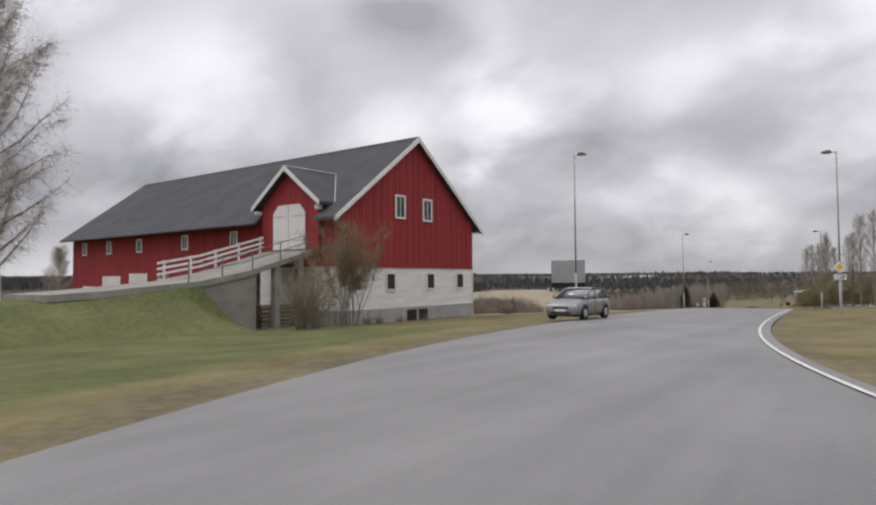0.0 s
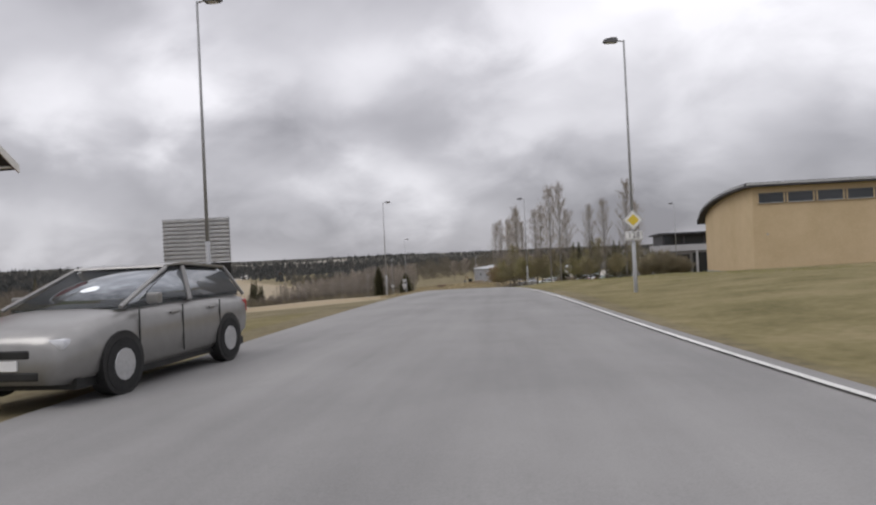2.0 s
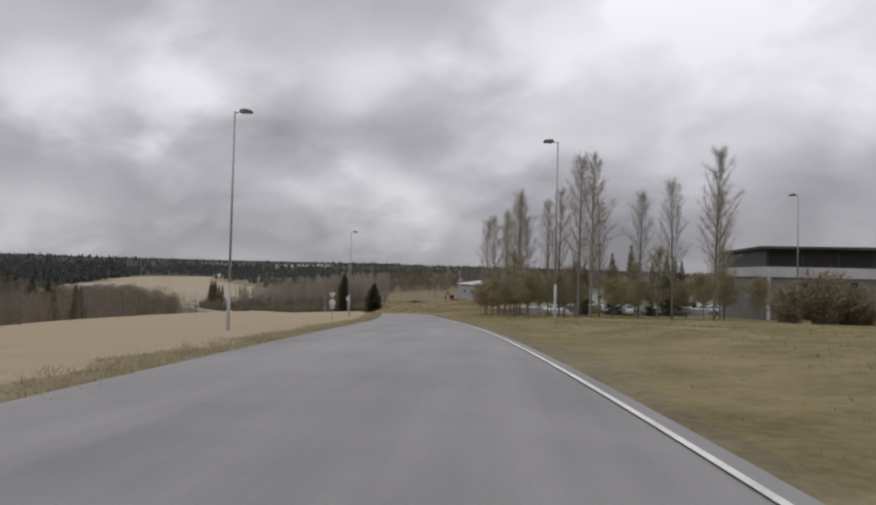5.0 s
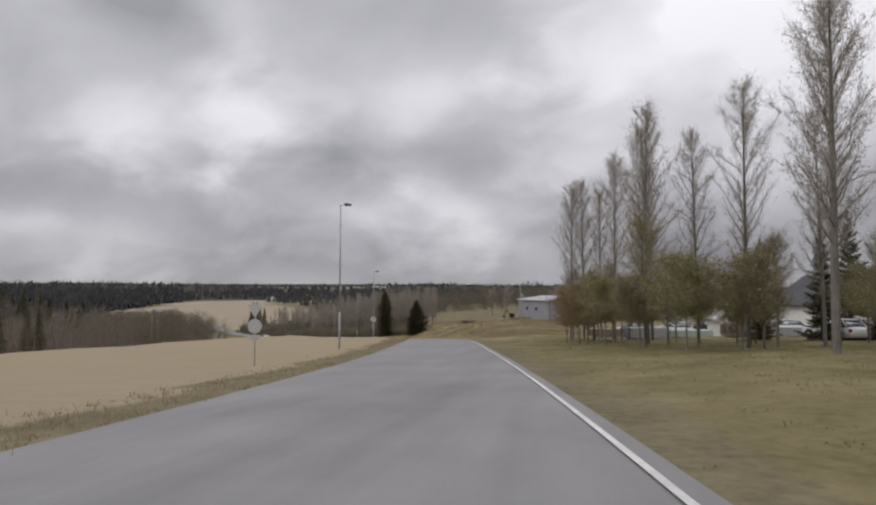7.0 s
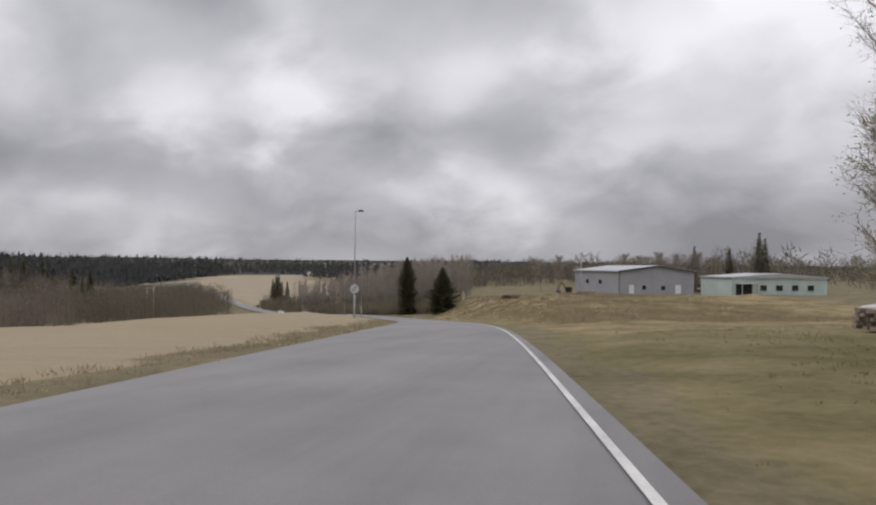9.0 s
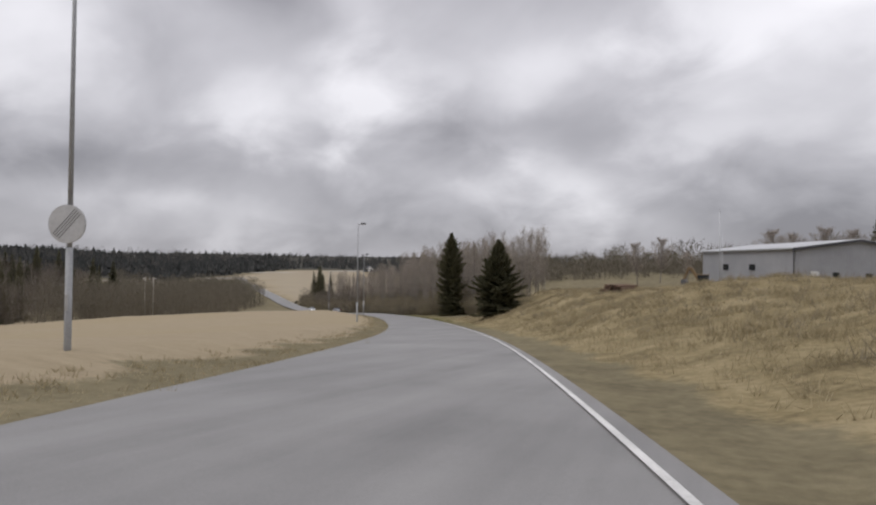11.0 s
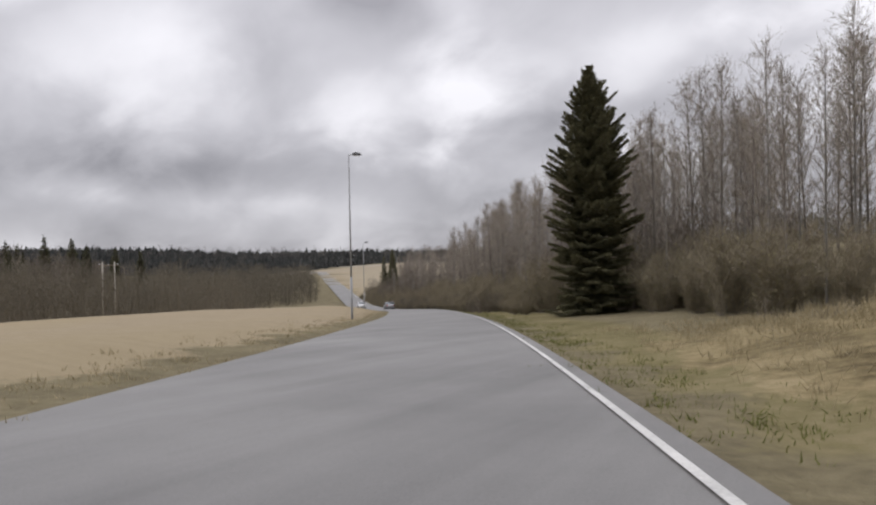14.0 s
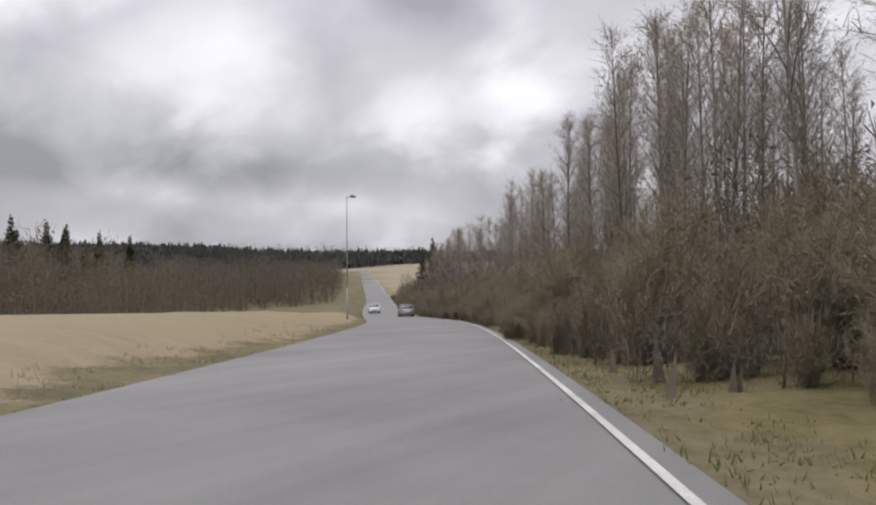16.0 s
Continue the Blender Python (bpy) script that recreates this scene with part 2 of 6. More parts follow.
GROUND = ground_material()
ASPHALT = asphalt_material()
MARK = mottled("road_marking_paint", (0.42, 0.42, 0.40), (0.72, 0.71, 0.68), 1.2, 0.7, fine=30)
RED = boards_material("red_painted_boards", (0.225, 0.028, 0.032), (0.350, 0.046, 0.048))
WHITEBOARD = boards_material("white_painted_boards", (0.60, 0.59, 0.56), (0.80, 0.79, 0.76))
WHITEWALL = mottled("whitewashed_masonry", (0.62, 0.61, 0.59), (0.84, 0.83, 0.81), 1.1, 0.9, fine=5, stretch=(0.35, 0.35, 3.2), strength=0.6, distance=0.03)
CONCRETE = mottled("weathered_concrete", (0.21, 0.20, 0.175), (0.36, 0.345, 0.305), 0.8, 0.9, fine=9, strength=0.4, distance=0.02)
FOUND = mottled("grey_plinth", (0.26, 0.26, 0.25), (0.42, 0.42, 0.40), 0.9, 0.9, fine=8, strength=0.4, distance=0.02)
ROOFGREY = mottled("dark_grey_roof_sheet", (0.046, 0.047, 0.052), (0.082, 0.082, 0.088), 0.6, 0.75, fine=8, stretch=(1, 1, 1), strength=0.2)
GLASS = Mat("dark_window_glass", 0.06, 0.0, 0.6).done((0.02, 0.024, 0.028))
TAN = mottled("tan_plaster", (0.47, 0.365, 0.225), (0.57, 0.450, 0.290), 0.35, 0.9, fine=7, strength=0.3)
DARKBAND = mottled("dark_cladding", (0.025, 0.026, 0.03), (0.05, 0.05, 0.055), 0.6, 0.5, fine=5)
PALECLAD = mottled("pale_grey_cladding", (0.36, 0.36, 0.37), (0.50, 0.50, 0.51), 0.5, 0.6, fine=7)
BROWNCLAD = mottled("grey_brown_cladding", (0.12, 0.115, 0.11), (0.20, 0.19, 0.18), 0.5, 0.7, fine=7)
SHEET = mottled("grey_profiled_sheet", (0.30, 0.305, 0.32), (0.42, 0.425, 0.44), 0.35, 0.5, 0.1, fine=6)
GREENISH = mottled("pale_green_sheet", (0.38, 0.46, 0.42), (0.54, 0.60, 0.56), 0.35, 0.6, fine=6)
GALV = mottled("galvanised_steel", (0.36, 0.365, 0.37), (0.55, 0.555, 0.56), 2.0, 0.45, 0.6, fine=20)
POLEGREY = mottled("dull_galvanised_pole", (0.27, 0.275, 0.28), (0.38, 0.385, 0.39), 2.0, 0.6, 0.15, fine=16)
LAMPGREY = mottled("lamp_head_grey", (0.09, 0.09, 0.095), (0.16, 0.16, 0.165), 3, 0.5, 0.2, fine=25)
ALU = mottled("aluminium_sign_back", (0.42, 0.425, 0.43), (0.58, 0.585, 0.59), 1.2, 0.45, 0.35, fine=12)
SIGNWHITE = mottled("sign_white", (0.70, 0.70, 0.69), (0.80, 0.80, 0.79), 3, 0.45, fine=30)
SIGNYELLOW = mottled("sign_yellow", (0.62, 0.46, 0.05), (0.72, 0.55, 0.08), 3, 0.45, fine=30)
BLACK = mottled("black_paint_and_opening_shade", (0.012, 0.012, 0.012), (0.03, 0.03, 0.03), 4, 0.5, fine=30)
BARK = mottled("grey_brown_bark", (0.125, 0.110, 0.094), (0.260, 0.230, 0.198), 1.2, 0.95, fine=7, stretch=(1, 1, 0.3), strength=0.6, distance=0.02, vary=0.3)
PALEBARK = mottled("pale_aspen_bark", (0.125, 0.115, 0.100), (0.270, 0.252, 0.225), 1.0, 0.9, fine=6, stretch=(1, 1, 0.5), strength=0.5, distance=0.015, vary=0.3)
BIRCHBARK = mottled("birch_bark", (0.10, 0.095, 0.09), (0.62, 0.60, 0.57), 1.4, 0.8, fine=5, stretch=(1, 1, 2.5), vary=0.2)
TWIG = leafy("bare_twigs", (0.222, 0.191, 0.163), (0.425, 0.373, 0.321), 0.9, 0.15)
TWIGBROWN = leafy("red_brown_twigs", (0.180, 0.153, 0.108), (0.345, 0.298, 0.216), 0.9, 0.2)
BUDS = leafy("opening_buds", (0.16, 0.15, 0.07), (0.30, 0.29, 0.13), 0.8, 0.25)
OLIVE = leafy("olive_young_leaves", (0.195, 0.173, 0.085), (0.345, 0.310, 0.165), 0.8, 0.25)
NEEDLE = leafy("spruce_needles", (0.060, 0.061, 0.034), (0.168, 0.158, 0.090), 0.8, 0.2)
FAROLIVE = leafy("far_brown_wood", (0.098, 0.086, 0.064), (0.190, 0.168, 0.128), 0.95, 0.1)
FARRED = leafy("far_red_brown_wood", (0.122, 0.103, 0.084), (0.236, 0.202, 0.165), 0.95, 0.1)
FARGREY = leafy("far_grey_wood", (0.095, 0.088, 0.078), (0.165, 0.152, 0.132), 0.95, 0.0)
FARDARK = leafy("far_dark_forest", (0.042, 0.046, 0.045), (0.098, 0.097, 0.090), 0.95, 0.0)
ORANGEBUD = leafy("orange_brown_buds", (0.20, 0.125, 0.055), (0.36, 0.25, 0.12), 0.8, 0.25)
YELLOWLEAF = leafy("yellow_green_catkins", (0.230, 0.215, 0.085), (0.410, 0.390, 0.170), 0.8, 0.3)
DRYGRASS = leafy("dry_grass_blades", (0.23, 0.190, 0.108), (0.43, 0.365, 0.232), 0.9, 0.3)
TUSSOCK = leafy("brown_tussock_blades", (0.19, 0.155, 0.088), (0.37, 0.310, 0.190), 0.9, 0.2)
GREENGRASS = leafy("spring_grass_blades", (0.13, 0.145, 0.045), (0.29, 0.265, 0.115), 0.9, 0.3)
WOOD = mottled("weathered_timber", (0.16, 0.125, 0.09), (0.33, 0.28, 0.22), 1.5, 0.9, fine=9, stretch=(1, 1, 0.2))
POLEWOOD = mottled("sun_bleached_pole", (0.36, 0.33, 0.28), (0.54, 0.50, 0.43), 1.5, 0.9, fine=9, stretch=(1, 1, 0.2))
REDBROWN = mottled("rust_brown_logs", (0.075, 0.045, 0.031), (0.170, 0.110, 0.078), 1.0, 0.9, fine=6, vary=0.5)
RUBBER = mottled("tyre_rubber", (0.012, 0.012, 0.012), (0.03, 0.03, 0.03), 5, 0.85, fine=40)
PLATE = mottled("number_plate", (0.65, 0.65, 0.64), (0.75, 0.75, 0.74), 5, 0.5, fine=40)


MACHINE = mottled("faded_yellow_machine_paint", (0.130, 0.085, 0.045), (0.230, 0.155, 0.075), 2.0, 0.6, fine=14)


def paint(name, c, metal=0.5):
    m = Mat(name, 0.28, metal, 0.5)
    f = m.noise(6.0, 4)
    return m.done(m.ramp(f, (0.3, tuple(0.88 * q for q in c)), (0.7, c)))


BRONZECAR = paint("bronze_grey_car_paint", (0.27, 0.265, 0.255))
SILVER, DARKCAR, WHITECAR, REDCAR, BLUECAR = (paint("silver_car_paint", (0.42, 0.42, 0.43)), paint("dark_car_paint", (0.04, 0.045, 0.055)),
    paint("white_car_paint", (0.72, 0.72, 0.72), 0.0), paint("red_car_paint", (0.30, 0.03, 0.03), 0.1), paint("blue_car_paint", (0.05, 0.09, 0.20), 0.3))
m_ = Mat("headlamp_glass", 0.1, 0.0, 0.6)
HEADLAMP = m_.done((0.55, 0.56, 0.58))
m_ = Mat("red_lamp_glass", 0.2, 0.0, 0.6)
CARGLASS = Mat("car_window_glass", 0.05, 0.75, 0.5).done((0.26, 0.275, 0.29))
TAILLAMP = m_.done((0.32, 0.015, 0.015))


# ---- mesh helpers ----
class MB:
    """Collects vertices and faces of one mesh."""

    def __init__(self):
        self.v, self.f = [], []

    def add(self, verts, faces):
        o = len(self.v)
        self.v.extend([tuple(p) for p in verts])
        self.f.extend([tuple(i + o for i in f) for f in faces])
        return self

    def box(self, x0, y0, z0, x1, y1, z1, bevel=0.0):
        if bevel <= 0:
            v = [(x0, y0, z0), (x1, y0, z0), (x1, y1, z0), (x0, y1, z0), (x0, y0, z1), (x1, y0, z1), (x1, y1, z1), (x0, y1, z1)]
            return self.add(v, [(3, 2, 1, 0), (4, 5, 6, 7), (0, 1, 5, 4), (1, 2, 6, 5), (2, 3, 7, 6), (3, 0, 4, 7)])
        bm = bmesh.new()
        bmesh.ops.create_cube(bm, size=1.0)
        for q in bm.verts:
            q.co = ((x0 + x1) / 2 + q.co.x * (x1 - x0), (y0 + y1) / 2 + q.co.y * (y1 - y0), (z0 + z1) / 2 + q.co.z * (z1 - z0))
        bmesh.ops.bevel(bm, geom=bm.edges[:], offset=bevel, segments=2, affect="EDGES", profile=0.6)
        return self.take(bm)

    def take(self, bm):
        bm.verts.index_update()
        self.add([tuple(q.co) for q in bm.verts], [tuple(q.index for q in f.verts) for f in bm.faces])
        bm.free()
        return self

    def tube(self, p, q, r0, r1, n=6, caps=True):
        p, q = Vector(p), Vector(q)
        ax = (q - p).normalized()
        a = ax.orthogonal().normalized()
        b = ax.cross(a)
        ring = lambda c, r: [c + a * (r * math.cos(2 * math.pi * i / n)) + b * (r * math.sin(2 * math.pi * i / n)) for i in range(n)]
        v = ring(p, r0) + ring(q, r1)
        f = [(i, (i + 1) % n, n + (i + 1) % n, n + i) for i in range(n)]
        if caps:
            f += [tuple(range(n - 1, -1, -1)), tuple(range(n, 2 * n))]
        return self.add(v, f)

    def poly(self, pts, radii, n=6):
        """One connected tapering tube along a bent line."""
        o, k = len(self.v), len(pts)
        for i in range(k):
            ax = (Vector(pts[min(i + 1, k - 1)]) - Vector(pts[max(i - 1, 0)])).normalized()
            a = Vector((1, 0, 0)) - ax * ax.x if abs(ax.x) < 0.9 else Vector((0, 1, 0)) - ax * ax.y
            a.normalize()
            b = ax.cross(a)
            c = Vector(pts[i])
            self.v.extend([tuple(c + a * (radii[i] * math.cos(2 * math.pi * j / n)) + b * (radii[i] * math.sin(2 * math.pi * j / n))) for j in range(n)])
        for i in range(k - 1):
            self.f.extend([(o + i * n + j, o + i * n + (j + 1) % n, o + (i + 1) * n + (j + 1) % n, o + (i + 1) * n + j) for j in range(n)])
        self.f.append(tuple(o + (k - 1) * n + j for j in range(n)))
        return self

    def prism(self, outline, y0, y1, axis="y"):
        """Extrudes a closed 2D outline; axis y: outline in x, z; axis x: outline in y, z; axis z: outline in x, y."""
        put = {"y": lambda a, b, t: (a, t, b), "x": lambda a, b, t: (t, a, b), "z": lambda a, b, t: (a, b, t)}[axis]
        n = len(outline)
        v = [put(a, b, y0) for a, b in outline] + [put(a, b, y1) for a, b in outline]
        f = [tuple(range(n)), tuple(range(2 * n - 1, n - 1, -1))] + [(i, i + n, (i + 1) % n + n, (i + 1) % n) for i in range(n)]
        return self.add(v, f)

    def mesh(self, name, mat, smooth=False):
        me = bpy.data.meshes.new(name)
        me.from_pydata(self.v, [], self.f)
        me.materials.append(mat)
        if smooth:
            me.polygons.foreach_set("use_smooth", [True] * len(me.polygons))
        me.update()
        return me


def fixed(me):
    bm = bmesh.new()
    bm.from_mesh(me)
    bmesh.ops.recalc_face_normals(bm, faces=bm.faces[:])
    bm.to_mesh(me)
    bm.free()
    return me


def part(name, mb, mat, parent=None, label="", smooth=False):
    me = mb if isinstance(mb, bpy.types.Mesh) else fixed(mb.mesh(name, mat, smooth))
    ob = new(name, me)
    if parent is not None:
        ob.parent = parent
    if label:
        tagged(ob, label)
    return ob


def thing(name, m, label, category, group="", kind=""):
    ob = new(name)
    ob.empty_display_size = 0.3
    ob.matrix_basis = m
    return tagged(ob, label, category, group, kind)


def quads(name, pts, mat):
    """One mesh from an array of separate faces with n corners each: shape (k, n, 3)."""
    pts = np.asarray(pts, dtype=np.float32)
    k, n = pts.shape[:2]
    me = bpy.data.meshes.new(name)
    me.vertices.add(k * n)
    me.vertices.foreach_set("co", pts.reshape(-1))
    me.loops.add(k * n)
    me.loops.foreach_set("vertex_index", np.arange(k * n, dtype=np.int32))
    me.polygons.add(k)
    me.polygons.foreach_set("loop_start", np.arange(0, k * n, n, dtype=np.int32))
    me.polygons.foreach_set("loop_total", np.full(k, n, dtype=np.int32))
    me.materials.append(mat)
    me.update(calc_edges=True)
    return me


# ---- the lie of the land ----
ROAD = [(79, -160, 2.6), (35, -81, 1.7), (15.2, -46.5, 1.12), (5.31, -28.74, 0.74), (2.93, -23.87, 0.62), (1.11, -18.61, 0.49), (-0.11, -12.84, 0.33), (-0.68, -6.49, 0.15), (-0.9, -0.02, 0), (-0.99, 6.62, -0.09), (-1.16, 13.26, -0.21), (-1.31, 23.31, -0.43), (-3.2, 58.71, -1.87), (-4.65, 71.57, -2.67), (-6.72, 90.84, -4.03), (-7.25, 94.78, -4.31), (-15.2, 144.51, -7.12), (-19.42, 161.24, -8.45), (-26.43, 185, -10.47), (-34.86, 208.13, -12.43), (-45.02, 230.2, -14.12), (-50.43, 241.13, -14.89), (-56.32, 252.18, -15.63), (-62.51, 263.14, -16.46), (-68.81, 274.23, -17.34), (-90.8, 307.5, -19.9), (-116, 335, -22.8), (-144.5, 367, -25), (-176.5, 405.3, -26.5), (-248.3, 484.7, -24.5), (-330.8, 576, -22), (-430.7, 688, -19), (-536, 794, -17)]


def ss(a, b, x):
    t = np.clip((np.asarray(x, dtype=float) - a) / (b - a), 0, 1)
    return t * t * (3 - 2 * t)


def road_line():
    p = np.array(ROAD)
    s = np.concatenate([[0], np.cumsum(np.hypot(*np.diff(p[:, :2], axis=0).T))])
    q = np.arange(0, s[-1], 1.5)
    r = np.stack([np.interp(q, s, p[:, i]) for i in range(3)], 1)
    for _ in range(2):
        k = 9
        pad = np.concatenate([2 * r[:1] - r[k:0:-1], r, 2 * r[-1:] - r[-2:-k - 2:-1]])
        r = np.stack([np.convolve(pad[:, i], np.ones(2 * k + 1) / (2 * k + 1), "valid") for i in range(3)], 1)
    t = np.gradient(r[:, :2], axis=0)
    t /= np.hypot(t[:, 0], t[:, 1])[:, None]
    return r, np.stack([t[:, 1], -t[:, 0]], 1)


LINE, SIDE = road_line()


def half_width(y):
    return 3.9 - 0.55 * ss(35, 75, y)


def nearest(x, y):
    x, y = np.atleast_1d(np.asarray(x, float)), np.atleast_1d(np.asarray(y, float))
    idx = np.empty(len(x), int)
    for a in range(0, len(x), 4000):
        sl = slice(a, a + 4000)
        idx[sl] = np.argmin((x[sl, None] - LINE[None, :, 0]) ** 2 + (y[sl, None] - LINE[None, :, 1]) ** 2, axis=1)
    dx, dy = x - LINE[idx, 0], y - LINE[idx, 1]
    lat = dx * SIDE[idx, 0] + dy * SIDE[idx, 1]
    dist = np.hypot(dx, dy)
    return idx, np.where(lat < 0, -dist, dist)


def wob(x, y, f, seed):
    """Smooth wavering between about -1 and 1."""
    r = np.random.RandomState(seed)
    z = 0
    for k in range(7):
        a, p, g = r.uniform(0, 6.283), r.uniform(0, 6.283), f * r.uniform(0.6, 1.9)
        z = z + np.sin((x * math.cos(a) + y * math.sin(a)) * g + p) / 3.2
    return z


AX, AY = -0.616, 0.788          # the way across the valley
OX, OY = -67.0, 275.0
ZU = np.array([(-3000, 14), (-1500, 6), (-258, 0), (-180, -3), (-100, -8), (-50, -12.5), (0, -17), (77, -22.6), (120, -25), (170, -26.5), (277, -24.5),
               (400, -22), (550, -19), (700, -16), (1000, -8), (1600, 6), (2600, 20), (6000, 34)], float)


def along(x, y):
    return (x - OX) * AX + (y - OY) * AY, (x - OX) * AY - (y - OY) * AX


def ground_z(x, y):
    x, y = np.atleast_1d(np.asarray(x, float)), np.atleast_1d(np.asarray(y, float))
    i, d = nearest(x, y)
    zr, sy, a = LINE[i, 2], LINE[i, 1], np.abs(d)
    hw = half_width(sy)
    late = ss(120, 155, sy)
    left = zr + 0.5 * late * ss(hw + 0.5, hw + 4.5, a) - (0.05 - 0.016 * late) * np.maximum(0, a - hw - 2) - 0.10 * ss(hw, hw + 1, a)
    lawn = zr + 0.4 * ss(hw + 1, hw + 9, a) + 0.012 * np.maximum(0, a - hw) - 0.10 * ss(hw, hw + 1, a)
    # the bank: the land on the right keeps its height while the road goes down
    hold = ss(140, 178, sy)
    rise = ss(hw + 2.0, hw + 15, a) * (1 - ss(233, 250, sy)) + 0.8 * ss(hw + 22, hw + 75, a) * ss(233, 250, sy)
    bank = np.maximum(-7.75 + 0.28 * wob(x, y, 0.11, 5) + 0.26 * wob(x, y, 0.6, 15) - 2.35 * ss(192, 216, sy), zr + 0.3)
    right = lawn + (np.maximum(bank, lawn) - lawn) * hold * rise * (1 - ss(330, 420, sy))
    left = left + (0.75 * ss(4.5, 12, a) + 0.45 * ss(12, 30, a)) * ss(268, 300, sy) * (1 - ss(320, 345, sy)) * (1 - ss(50, 80, a))
    sec = np.where(d < 0, left, right)
    u, w = along(x, y)
    shift = np.clip(-w - 55, 0, 130) * (1 - ss(150, 500, u))
    far = np.interp(u + shift, ZU[:, 0], ZU[:, 1])
    far = far + (np.maximum(far, -9.0) - far) * ss(40, 110, w) * (1 - ss(120, 330, u))
    far = far + 11.0 * ss(60, 420, -w) * ss(230, 480, u) * (1 - ss(900, 1500, u))
    far = far + wob(x, y, 0.006, 3) * 3.5 * ss(150, 500, a) + wob(x, y, 0.03, 4) * 0.8 * ss(60, 160, a)
    b = np.where(d < 0, ss(34, 92, a), ss(70, 150, a))
    z = sec + (far - sec) * b
    z = z + wob(x, y, 0.35, 7) * 0.07 * ss(hw + 1, hw + 6, a)
    # the earth bank that carries the foot of the barn ramp
    bx, by = (x + 19.0) * 0.0672 + (y - 8.43) * 0.9977, -(x + 19.0) * 0.9977 + (y - 8.43) * 0.0672
    deck = np.interp(-bx, (7.7, 12.7, 15.6, 20.7, 25.0, 34.0, 46.0), (3.9, 2.5, 1.97, 1.54, 1.30, 0.7, -1.4))
    emb = deck - 0.25 - 0.42 * np.maximum(0, np.abs(by - 4.9) - 2.5)
    z = np.where(bx < -15.6, np.maximum(z, emb), z)
    return np.where(a < hw + 0.4 + 1.5 * ss(330, 350, sy), zr - 0.07 - 0.6 * ss(330, 350, sy), z)


def gz(x, y):
    return float(ground_z(x, y)[0])


def axis_lines(lo, hi, step, far_lo, far_hi):
    core = np.arange(lo, hi + 0.1, step)
    out, s, p = [], step, hi
    while p < far_hi:
        s *= 1.13
        p += s
        out.append(p)
    low, s, p = [], step, lo
    while p > far_lo:
        s *= 1.13
        p -= s
        low.append(p)
    return np.array(low[::-1] + list(core) + out)


